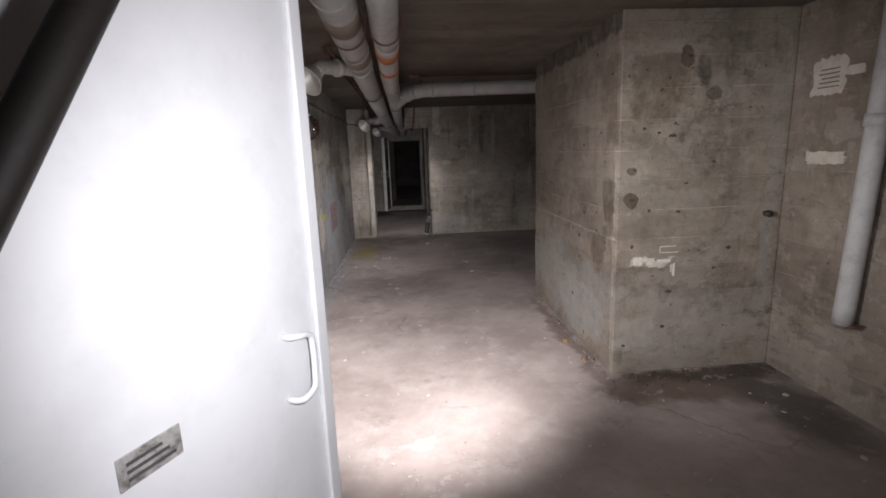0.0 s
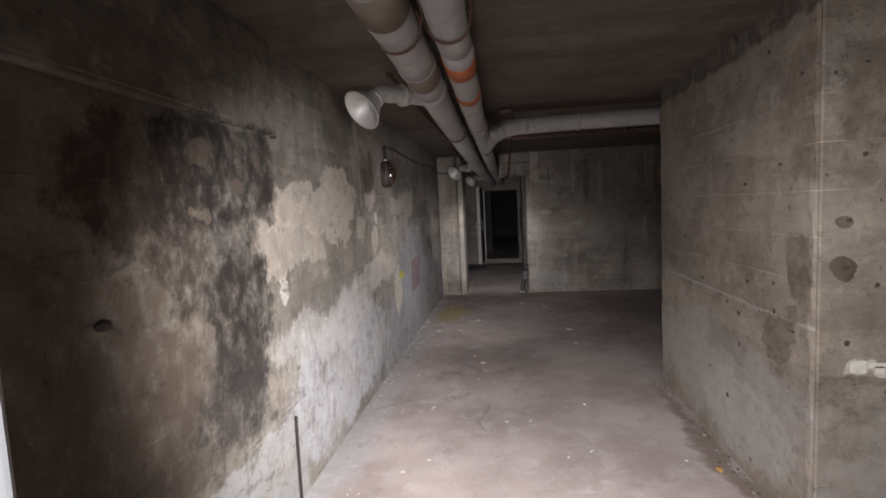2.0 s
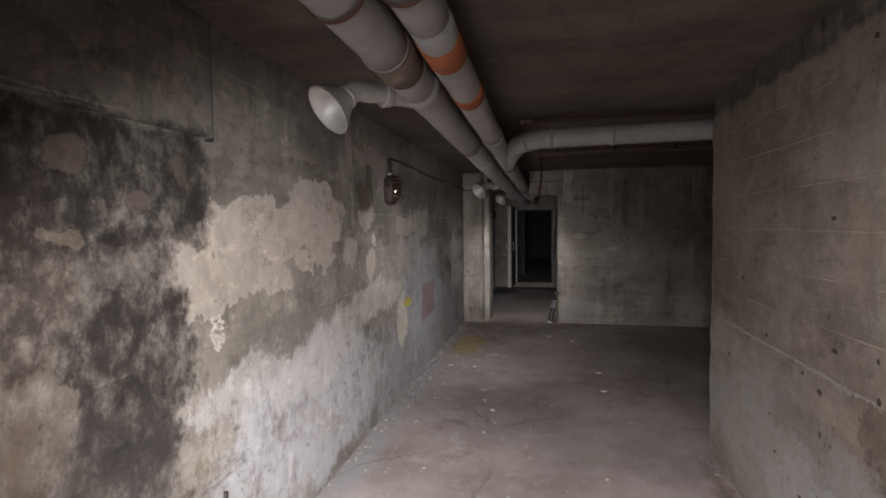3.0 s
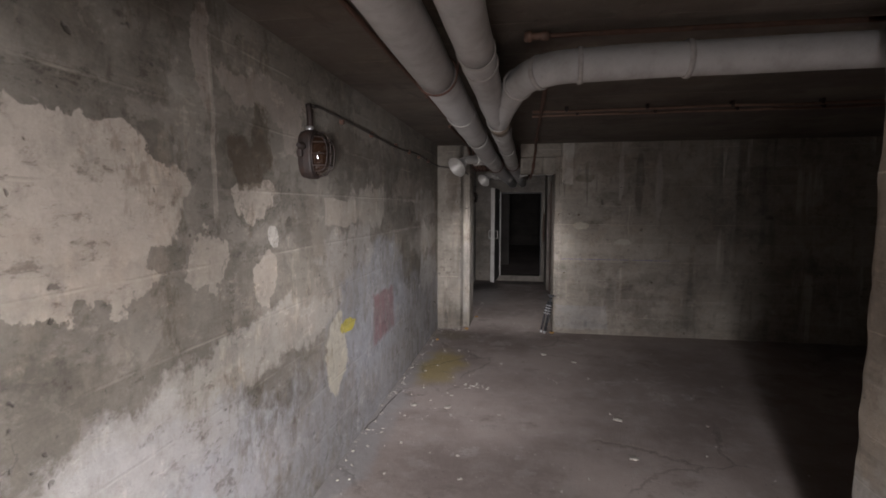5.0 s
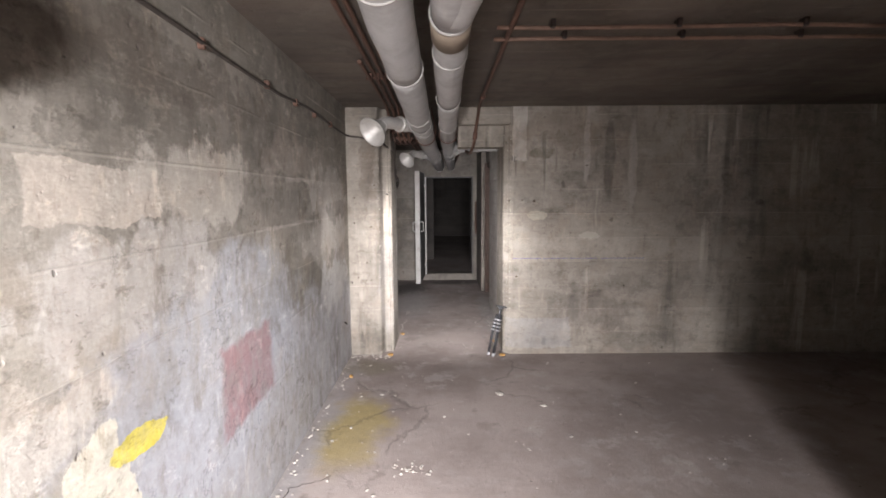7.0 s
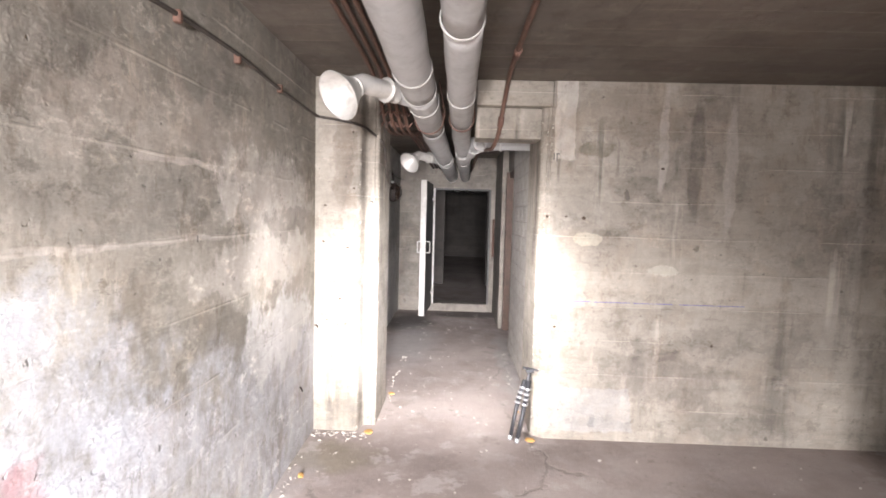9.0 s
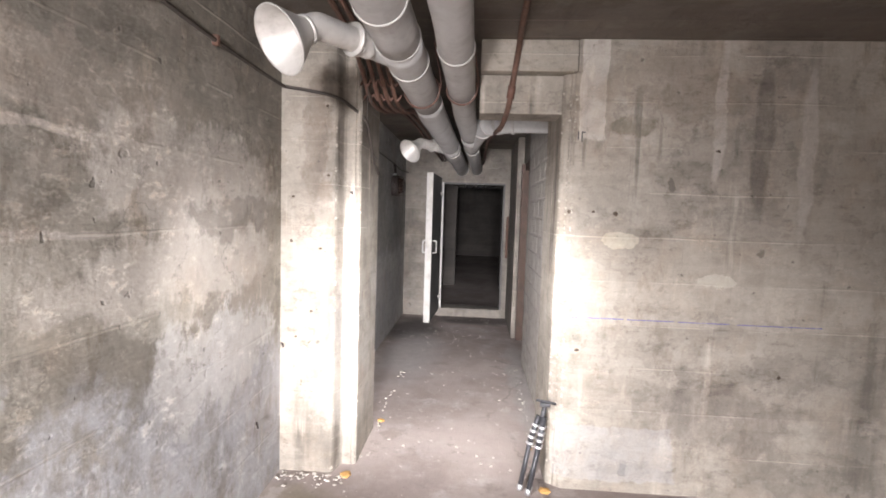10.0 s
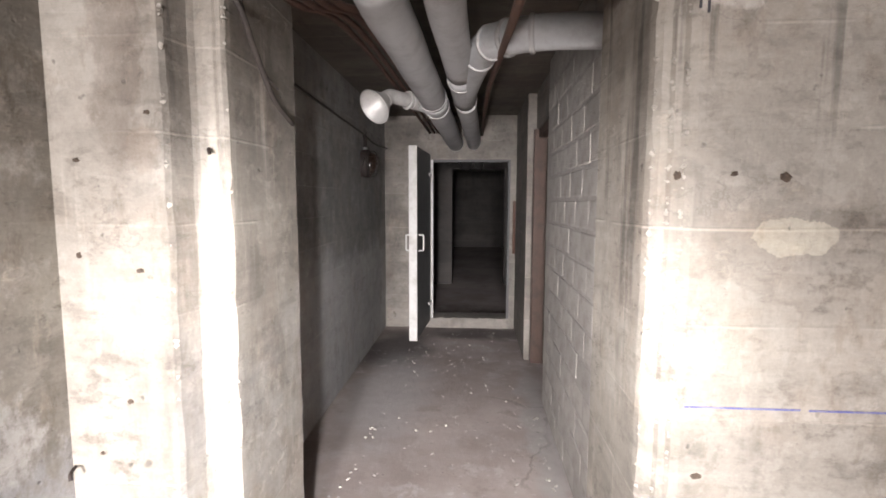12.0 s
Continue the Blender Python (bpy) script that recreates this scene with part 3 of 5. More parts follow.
def smooth_path(points, steps=6):
    pts = [Vector(p) for p in points]
    if len(pts) < 3:
        return pts
    ext = [pts[0] * 2 - pts[1], *pts, pts[-1] * 2 - pts[-2]]
    out = []
    for i in range(1, len(ext) - 2):
        p0, p1, p2, p3 = ext[i - 1:i + 3]
        for k in range(steps):
            u = k / steps
            out.append(0.5 * (2 * p1 + (p2 - p0) * u + (2 * p0 - 5 * p1 + 4 * p2 - p3) * u * u + (3 * p1 - p0 - 3 * p2 + p3) * u ** 3))
    return out + [pts[-1]]


def tube(bm, points, radius, segments=10, steps=6, curve=True):
    pts = smooth_path(points, steps) if curve else [Vector(p) for p in points]
    rings, a = [], None
    for i, p in enumerate(pts):
        d = (pts[min(i + 1, len(pts) - 1)] - pts[max(i - 1, 0)]).normalized()
        if a is None:
            a = frame_of(d)[0]
        a = (a - d * a.dot(d)).normalized()
        b = d.cross(a)
        r = radius(i / (len(pts) - 1)) if callable(radius) else radius
        rings.append([bm.verts.new(p + (a * math.cos(k) + b * math.sin(k)) * r) for k in (2 * math.pi * j / segments for j in range(segments))])
    for p, q in zip(rings, rings[1:]):
        for j in range(segments):
            f = bm.faces.new((p[j], p[(j + 1) % segments], q[(j + 1) % segments], q[j]))
            f.smooth = True
    bm.faces.new(rings[0][::-1])
    bm.faces.new(rings[-1])
    return bm


def tubed(*args, **kw):
    return tube(bmesh.new(), *args, **kw)


def mesh_of(name, bm, material):
    bmesh.ops.recalc_face_normals(bm, faces=bm.faces)
    me = bpy.data.meshes.new(name)
    bm.to_mesh(me)
    bm.free()
    me.materials.append(material)
    return me


def thing(name, base, label, category, group="", kind=""):
    ob = new(name)
    ob.empty_display_size = 0.05
    ob.location = base
    return tagged(ob, label, category, group, kind)


def part(name, bm, material, parent, label=""):
    """One mesh, given in world places, under a thing or under a part."""
    ob = new(name, mesh_of(name, bm, material))
    ob.parent = parent
    top = parent
    while top.parent:
        top = top.parent
    if parent.type == "EMPTY":
        ob.matrix_parent_inverse = Matrix.Translation(-Vector(parent.location))
    return tagged(ob, label)


def solid(name, bm, material, label, category, group="", kind=""):
    return tagged(new(name, mesh_of(name, bm, material)), label, category, group, kind)


def structure(name, bm, material, label, category):
    return solid(name, bm, material, label, category, kind="structure")


def worn_prism(profile, z0, z1, wear=0.005, step=0.05):
    """An upright body over a plan of (x, y) points, its arrises knocked about."""
    bm, rows = bmesh.new(), []
    n = int((z1 - z0) / step)
    for k in range(n + 1):
        z = z0 + (z1 - z0) * k / n
        row = []
        for x, y, w in profile:
            d = Vector((noise.noise(Vector((x * 3, y * 3, z * 7))), noise.noise(Vector((x * 3 + 5, y * 3, z * 7))), 0)) + 0.8 * Vector((noise.noise(Vector((x, y, z * 23))), noise.noise(Vector((x + 9, y, z * 23))), 0))
            row.append(bm.verts.new(Vector((x, y, z)) + d * wear * w))
        rows.append(row)
    for p, q in zip(rows, rows[1:]):
        for i in range(len(profile)):
            j = (i + 1) % len(profile)
            bm.faces.new((p[i], p[j], q[j], q[i]))
    bm.faces.new(rows[0][::-1])
    bm.faces.new(rows[-1])
    return bm


# ---- the large structure ----
TOP = 2.47
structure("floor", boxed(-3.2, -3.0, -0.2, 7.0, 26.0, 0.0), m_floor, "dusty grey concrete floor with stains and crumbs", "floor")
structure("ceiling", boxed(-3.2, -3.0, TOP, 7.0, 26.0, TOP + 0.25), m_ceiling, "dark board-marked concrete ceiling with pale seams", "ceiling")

bm = boxed(-1.4, -3.0, 0.0, -1.06, 10.56, TOP)
structure("wall_west", bm, m_west, "stained concrete wall with peeling plaster and soot", "wall")
structure("wall_panel", boxed(-1.06, 0.62, 2.0, -1.015, 3.635, TOP, 0.006, 1), m_west, "smooth plaster panel proud of the stained wall", "wall")

# solid strip whose dark colour stands for the shade in a narrow gap
structure("trim_joint_strip", boxed(-1.06, 3.637, 1.99, -1.032, 3.657, TOP), m_ink, "solid dark strip in place of the shaded gap beside the plaster panel", "joint")

# the doorway that the walk begins in
bm = bmesh.new()
box(bm, -1.06, 0.3, 0.0, -0.66, 0.6, TOP)
box(bm, 0.62, 0.3, 0.0, 2.62, 0.6, TOP)
box(bm, -0.66, 0.3, 2.08, 0.62, 0.6, TOP)
structure("wall_south", bm, m_east, "concrete wall with the entrance doorway", "wall")
bm = bmesh.new()
box(bm, -1.06, -2.7, 0.0, 2.6, -2.4, TOP)
structure("wall_back", bm, m_east, "plain concrete wall behind the entrance", "wall")
structure("wall_east", boxed(2.62, -3.0, 0.0, 2.95, 3.47, TOP), m_east, "brown-grey concrete wall with scraps of paper", "wall")

bm = worn_prism([(1.445, 3.49, 0), (1.432, 3.505, 1), (1.43, 3.53, 0), (1.43, 5.54, 0), (1.434, 5.565, 1), (1.445, 5.58, 1), (1.47, 5.58, 0), (7.0, 5.58, 0), (7.0, 3.49, 0)], 0.0, TOP, 0.008)
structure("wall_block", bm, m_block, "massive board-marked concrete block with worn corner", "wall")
structure("wall_block_south", boxed(1.436, 3.468, 0.0, 2.62, 3.49, TOP, 0.006, 1), m_block_south, "pitted board-marked concrete face with white paint smears", "wall")
structure("wall_far_east", boxed(6.6, 5.58, 0.0, 7.0, 9.92, TOP), m_north, "dark concrete wall at the far side of the room", "wall")

# the wall with the passage, its jambs stepped twice
bm = worn_prism([(-1.06, 10.56, 0), (-1.06, 9.92, 0), (-0.77, 9.92, 0), (-0.754, 9.924, 1), (-0.744, 9.938, 1.2), (-0.728, 10.012, 0.8), (-0.716, 10.028, 0.6), (-0.668, 10.03, 0.5), (-0.662, 10.036, 0.4), (-0.656, 10.03, 0.5), (-0.646, 10.031, 0.8), (-0.636, 10.042, 1.2), (-0.635, 10.065, 0.6), (-0.635, 10.54, 0.5), (-0.65, 10.56, 0)], 0.0, TOP)
structure("wall_passage_pier", bm, m_north, "pale concrete pier with a stepped jamb", "wall")
bm = worn_prism([(6.6, 9.92, 0), (6.6, 10.5, 0), (0.49, 10.5, 0), (0.485, 10.48, 0), (0.485, 10.0, 0.6), (0.49, 9.975, 1.5), (0.504, 9.96, 1), (0.522, 9.955, 0.6), (0.53, 9.943, 1), (0.546, 9.939, 0.6), (0.556, 9.928, 1.5), (0.575, 9.92, 1), (0.6, 9.92, 0)], 0.0, 2.30)
box(bm, 0.555, 9.922, 2.30, 6.6, 10.5, TOP)
structure("wall_north", bm, m_north, "streaked board-marked concrete wall with pale paint dabs", "wall")
bm = bmesh.new()
box(bm, 0.035, 9.924, 2.302, 0.553, 10.2, TOP, 0.01)
box(bm, 0.035, 9.99, 2.09, 0.52, 10.2, 2.30, 0.01)
structure("lintel", bm, m_north, "stepped concrete lintel cut away for the pipes", "lintel")

# the corridor
structure("wall_corridor_west", boxed(-1.3, 10.56, 0.0, -1.0, 14.35, TOP), m_corridor, "grey board-marked corridor wall", "wall")
bm = bmesh.new()
box(bm, 0.5645, 10.5, 0.0, 0.9, 12.24, TOP)
structure("wall_block_work", bm, m_mortar, "whitewashed block wall with recessed joints", "wall")
bm = bmesh.new()
box(bm, 0.52, 13.22, 0.0, 0.9, 14.35, TOP, 0.01)
box(bm, 0.60, 12.24, 2.14, 0.9, 13.22, TOP)
structure("wall_corridor_east", bm, m_end, "rough concrete corridor pier beside a side opening", "wall")
bm = bmesh.new()
box(bm, 2.3, 10.5, 0.0, 2.5, 14.6, TOP)
box(bm, 0.9, 14.35, 0.0, 2.3, 14.6, TOP)
structure("wall_side_room", bm, m_end, "bare concrete walls of the dark side room", "wall")
bm = bmesh.new()
box(bm, -1.3, 14.35, 0.0, -0.46, 14.62, TOP)
box(bm, 0.45, 14.35, 0.0, 0.9, 14.62, TOP)
box(bm, -0.46, 14.35, 1.97, 0.45, 14.62, TOP)
structure("wall_end", bm, m_end, "concrete end wall with a low doorway", "wall")

bm = bmesh.new()
random.seed(4)
n = 26
for i in range(n):
    x0, x1 = -0.46 + 0.91 * i / n, -0.46 + 0.91 * (i + 1) / n
    box(bm, x0, 14.335 + random.uniform(0, 0.012), 0.0, x1, 14.62, 0.12 + random.uniform(-0.007, 0.007))
structure("door_sill", bm, m_end, "chipped pale concrete door sill", "sill")

# walls past the low doorway, coloured dark for the unlit depth
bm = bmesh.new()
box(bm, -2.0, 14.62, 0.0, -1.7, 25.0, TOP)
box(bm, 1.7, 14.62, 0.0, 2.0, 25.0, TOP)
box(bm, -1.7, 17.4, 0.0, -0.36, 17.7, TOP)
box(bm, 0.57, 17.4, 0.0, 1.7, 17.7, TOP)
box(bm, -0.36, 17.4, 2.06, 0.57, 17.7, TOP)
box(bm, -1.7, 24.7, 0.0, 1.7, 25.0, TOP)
structure("wall_far_room", bm, m_far_shaded, "concrete walls of the rooms beyond, their darkness put into the colour", "wall")


# ---- overhead ducts ----
def line_at(points, y):
    for p, q in zip(points, points[1:]):
        if p[1] <= y <= q[1]:
            u = (y - p[1]) / (q[1] - p[1])
            return Vector(p).lerp(Vector(q), u)
    return Vector(points[-1])


def collar(name, points, y, radius, material, parent, width=0.015, lip=0.006, label=""):
    p, q = line_at(points, y - 0.02), line_at(points, y + 0.02)
    w = width / 2
    prof = [(-w, radius), (-w, radius + lip * 0.7), (-w * 0.5, radius + lip), (w * 0.5, radius + lip), (w, radius + lip * 0.7), (w, radius)]
    return part(name, lathe(bmesh.new(), (p + q) / 2, q - p, prof, 32, False), material, parent, label)


def dented(bm, amount, scale=6.0):
    for v in bm.verts:
        n = noise.noise(v.co * scale)
        v.co += Vector((noise.noise(v.co * scale + Vector((9, 0, 0))), 0, n)) * amount
    return bm


def duct(base_label, points, joints, radius, collars, straps, bands):
    ob = thing("ventilation_duct", line_at(points, joints[0]), base_label, "duct", "ducts under the ceiling")
    for a, b in zip(joints, joints[1:]):
        n = max(2, int((b - a) / 0.12))
        pts = [line_at(points, a + (b - a) * i / n) for i in range(n + 1)]
        part("duct_section", dented(tubed(pts, radius, 28, curve=False), 0.006, 3.0), m_pipe, ob)
    for y in collars:
        collar("collar", points, y, radius, m_collar, ob, label="pale sealing collar")
    for y in straps:
        s = collar("strap", points, y, radius + 0.004, m_rust_red, ob, 0.014, 0.008, "rusty hanging strap")
        p = line_at(points, y)
        part("hanger", tubed([p + Vector((radius + 0.008, 0, 0)), p + Vector((radius + 0.012, 0, 0.06)), (p.x + radius * 0.7, p.y, TOP)], 0.005, 6), m_rust_red, s)
    for y0, y1, m, label in bands:
        pts = [line_at(points, y0), line_at(points, (y0 + y1) / 2), line_at(points, y1)]
        part("painted_band", tubed(pts, radius + 0.0035, 28, curve=False), m, ob, label)
    return ob


LEFT = [(-0.25, -0.25, 2.31), (-0.255, 2.5, 2.30), (-0.30, 5.0, 2.29), (-0.30, 8.95, 2.22), (-0.28, 10.5, 2.20), (-0.18, 14.35, 2.16), (-0.1, 17.38, 2.14)]
RIGHT = [(-0.045, -0.25, 2.31), (-0.05, 2.5, 2.30), (-0.085, 5.0, 2.29), (-0.072, 8.95, 2.22), (-0.06, 10.5, 2.20), (0.03, 14.35, 2.16), (0.12, 17.38, 2.14)]
duct_l = duct("wide grey-painted sheet duct with pale collars under the ceiling", LEFT,
              [-0.25, 2.1, 3.62, 4.1, 5.75, 7.6, 9.2, 10.2, 12.05, 14.4, 16.0, 17.38], 0.09,
              [2.1, 2.45, 3.62, 3.88, 4.16, 6.6, 7.6, 8.85, 9.2, 9.48, 12.0, 12.28, 14.33], [3.16, 5.75, 9.98],
              [(2.7, 2.95, m_band, "brown painted band"), (3.64, 3.86, m_band, "brown painted band")])
duct_r = duct("narrower grey-painted sheet duct with an orange band", RIGHT,
              [-0.25, 2.3, 3.4, 5.45, 6.9, 8.3, 9.95, 11.4, 12.1, 14.4, 16.0, 17.38], 0.075,
              [2.3, 5.45, 5.62, 6.9, 7.35, 8.3, 9.3, 11.55, 12.15, 14.33], [3.14, 9.95],
              [(3.56, 3.76, m_orange, "orange painted band"), (4.22, 4.36, m_orange, "faded orange band"), (6.92, 7.12, m_band, "brown painted band")])


def branch(label, points, radius, rings):
    ob = thing("branch_duct", points[0], label, "duct", "ducts under the ceiling")
    part("bend", dented(tubed(points, radius, 28, 7), 0.004, 4.0), m_pipe, ob)
    path = smooth_path(points, 7)
    for i in rings:
        p, q = path[i], path[i + 1]
        prof = [(-0.011, radius), (-0.011, radius + 0.007), (0.0, radius + 0.009), (0.011, radius + 0.007), (0.011, radius)]
        part("collar", lathe(bmesh.new(), p, q - p, prof, 28, False), m_collar, ob, "pale sealing collar")
    return ob


branch("grey-painted branch duct bending away across the dark room", [(-0.07, 6.9, 2.255), (-0.01, 6.45, 2.262), (0.075, 5.98, 2.27), (0.2, 5.79, 2.28), (0.42, 5.74, 2.285), (1.4, 5.73, 2.29), (6.6, 5.72, 2.3)], 0.072, [14, 20, 27, 33])
branch("grey-painted branch duct bending into the block wall", [(-0.035, 12.1, 2.185), (0.02, 11.5, 2.19), (0.09, 11.02, 2.2), (0.2, 10.85, 2.19), (0.36, 10.8, 2.19), (0.62, 10.79, 2.19)], 0.072, [12, 16, 20, 25])


def horn(y, mouth, tilt, duct_ob):
    root, mouth, d = line_at(LEFT, y), Vector(mouth), Vector(tilt).normalized()
    throat = mouth - d * 0.125
    elbow = throat - d * 0.05
    joint = elbow.lerp(root, 0.36)
    along = (root - joint).normalized()
    arm = part("air_outlet", tubed([root, root.lerp(joint, 0.6), joint + along * 0.02], lambda u: 0.062 - 0.018 * u, 20), m_pipe, duct_ob, "grey branch with a flared outlet")
    bm = tubed([joint + along * 0.045, joint, elbow.lerp(joint, 0.45), elbow, throat + d * 0.012], 0.047, 22)
    part("neck", dented(bm, 0.003, 18), m_zinc, arm, "bent sheet elbow")
    part("crumpled_sleeve", dented(tubed([joint + along * 0.012, joint + along * 0.04, joint + along * 0.075], lambda u: 0.058 - 0.006 * u, 20, 3), 0.014, 24), m_zinc, arm, "crumpled sheet sleeve")
    part("flange", lathe(bmesh.new(), joint - along * 0.004, along, [(-0.004, 0.046), (-0.004, 0.064), (0.004, 0.066), (0.008, 0.05)], 28), m_zinc, arm)
    part("throat_ring", lathe(bmesh.new(), throat, d, [(-0.008, 0.046), (-0.006, 0.053), (0.006, 0.055), (0.008, 0.048)], 28, False), m_zinc, arm)
    bell = part("horn", lathe(bmesh.new(), throat, d, [(0.0, 0.048), (0.02, 0.054), (0.075, 0.09), (0.115, 0.115), (0.121, 0.12), (0.125, 0.119), (0.122, 0.113), (0.075, 0.085), (0.02, 0.048), (0.012, 0.032)], 40), m_zinc, arm, "dull zinc funnel mouth")
    side = frame_of(d)[0]
    part("seam", tubed([throat + d * 0.02 + side * 0.055, throat + d * 0.075 + side * 0.091, throat + d * 0.118 + side * 0.118], 0.0025, 6, curve=False), m_zinc, bell)


horn(4.36, (-0.645, 3.91, 2.15), (-0.52, -0.6, -0.6), duct_l)
horn(9.45, (-0.655, 8.9, 2.1), (-0.52, -0.66, -0.52), duct_l)
horn(12.35, (-0.62, 11.93, 2.11), (-0.5, -0.66, -0.55), duct_l)

# ---- conduits and cables ----
for i, x in enumerate((-0.625, -0.575, -0.525, -0.478)):
    ob = thing("rusty_conduit", (x, 4.3, 2.43), "thin rusty steel conduit along the ceiling", "conduit", "conduits beside the duct")
    y0 = (8.2, 4.3, 4.3, 8.0)[i]
    part("pipe", tubed([(x, y0, 2.44), (x + 0.004, 6.8 if y0 < 6.5 else 8.5, 2.435), (x, 9.3, 2.435), (x, 9.7, 2.41), (x + 0.01, 9.93, 2.30), (x + 0.03, 10.1, 2.17), (x + 0.05, 10.4, 2.17), (x + 0.1, 11.2, 2.28), (x + 0.15, 14.35, 2.28)], 0.013, 8), m_rust, ob)
    for y in (5.2, 6.9, 8.6):
        if y > y0:
            part("clip", boxed(x - 0.02, y, 2.425, x + 0.02, y + 0.02, TOP, 0.003, 1), m_rust_red, ob)
for y, z in ((9.99, 2.245), (10.07, 2.185)):
    ob = solid("clamp_strip", tubed([(-0.635 + 0.02 * k, y, z + (0.016 if k % 2 else -0.016)) for k in range(12)], 0.006, 6), m_rust_red, "wavy rusty clamp strip holding the conduits", "clamp", "conduit clamps")

for y, z in ((7.6, 2.442), (7.775, 2.442)):
    ob = thing("ceiling_conduit", (0.2, y, z), "pair of copper-brown conduits across the ceiling", "conduit", "conduits across the ceiling")
    part("pipe", tubed([(0.16 + 0.32 * k, y + random.uniform(-0.006, 0.006), z - 0.004 + random.uniform(-0.006, 0.004)) for k in range(21)], 0.011, 8, 3), m_copper, ob)
    for k in range(9):
        x = 0.42 + 0.62 * k + (0.1 if y > 7.7 else 0)
        part("clamp", boxed(x, y - 0.024, 2.428, x + 0.025, y + 0.024, TOP, 0.004, 1), m_black_iron, ob)
ob = thing("ceiling_rod", (0.16, 5.8, 2.435), "rusty rod under the ceiling above the branch duct", "conduit")
part("pipe", tubed([(0.17, 5.79, 2.435), (1.0, 5.81, 2.438), (2.5, 5.84, 2.436), (6.5, 5.86, 2.436)], 0.012, 8), m_rust, ob)
part("end_fitting", lathe(bmesh.new(), (0.1, 5.785, 2.434), (1, 0, 0), [(0, 0.012), (0.005, 0.024), (0.035, 0.026), (0.04, 0.017), (0.075, 0.017), (0.085, 0.022), (0.11, 0.022), (0.115, 0.012)], 12), m_copper, ob, "knobbly brass end fitting")

ob = thing("hanging_conduit", (0.225, 7.4, 2.43), "dark rusty conduit that dips under the lintel", "conduit")
run = part("pipe", tubed([(0.235, 6.2, 2.44), (0.23, 7.8, 2.438), (0.222, 9.0, 2.43), (0.22, 9.55, 2.425), (0.226, 9.84, 2.385), (0.205, 9.93, 2.22), (0.19, 9.975, 2.11), (0.165, 10.2, 2.05), (0.155, 10.9, 2.13), (0.13, 12.2, 2.24), (0.12, 14.34, 2.25)], 0.015, 10), m_rust, ob)
part("coupling", tubed([(0.224, 9.2, 2.429), (0.222, 9.32, 2.428)], 0.021, 10), m_rust_red, run, "rust-red pipe coupling")
part("coupling", tubed([(0.2055, 9.928, 2.225), (0.199, 9.95, 2.165)], 0.021, 10), m_rust_red, run, "rust-red pipe coupling")

ob = thing("wall_cable", (-1.045, 6.0, 2.2), "old black cable clipped along the stained wall", "cable")
pts = [(-1.042, 6.02, 2.205), (-1.046, 6.12, 2.225)]
y = 6.5
while y < 9.8:
    pts.append((-1.044 + random.uniform(-0.004, 0.006), y, 2.205 + 0.012 * math.sin(y * 3.1) + random.uniform(-0.006, 0.006)))
    y += 0.37
pts += [(-1.04, 9.86, 2.198), (-1.0, 9.9, 2.192), (-0.9, 9.902, 2.178), (-0.745, 9.91, 2.145), (-0.69, 10.01, 2.115), (-0.619, 10.07, 2.05), (-0.612, 10.16, 1.95), (-0.615, 10.3, 1.83), (-0.618, 10.47, 1.775)]
part("sheath", tubed(pts, 0.009, 8, 5), m_cable, ob)
for k, y in enumerate((6.45, 7.05, 7.75, 8.25, 8.7, 9.2)):
    part("clip", boxed(-1.06, y, 2.185, -1.032, y + 0.022, 2.228, 0.004, 1), m_rust, ob, "rusted clip")
ob = thing("loose_wire", (-0.62, 10.0, 2.2), "thin loose wires hanging down the jamb", "cable")
part("strand", tubed([(-0.62, 10.02, 2.44), (-0.605, 10.04, 2.2), (-0.615, 10.1, 2.05), (-0.61, 10.22, 1.9), (-0.6, 10.3, 1.86)], 0.004, 6), m_cable, ob)
part("strand", tubed([(-0.59, 9.95, 2.44), (-0.6, 9.99, 2.25), (-0.58, 10.05, 2.14)], 0.004, 6), m_cable, ob)


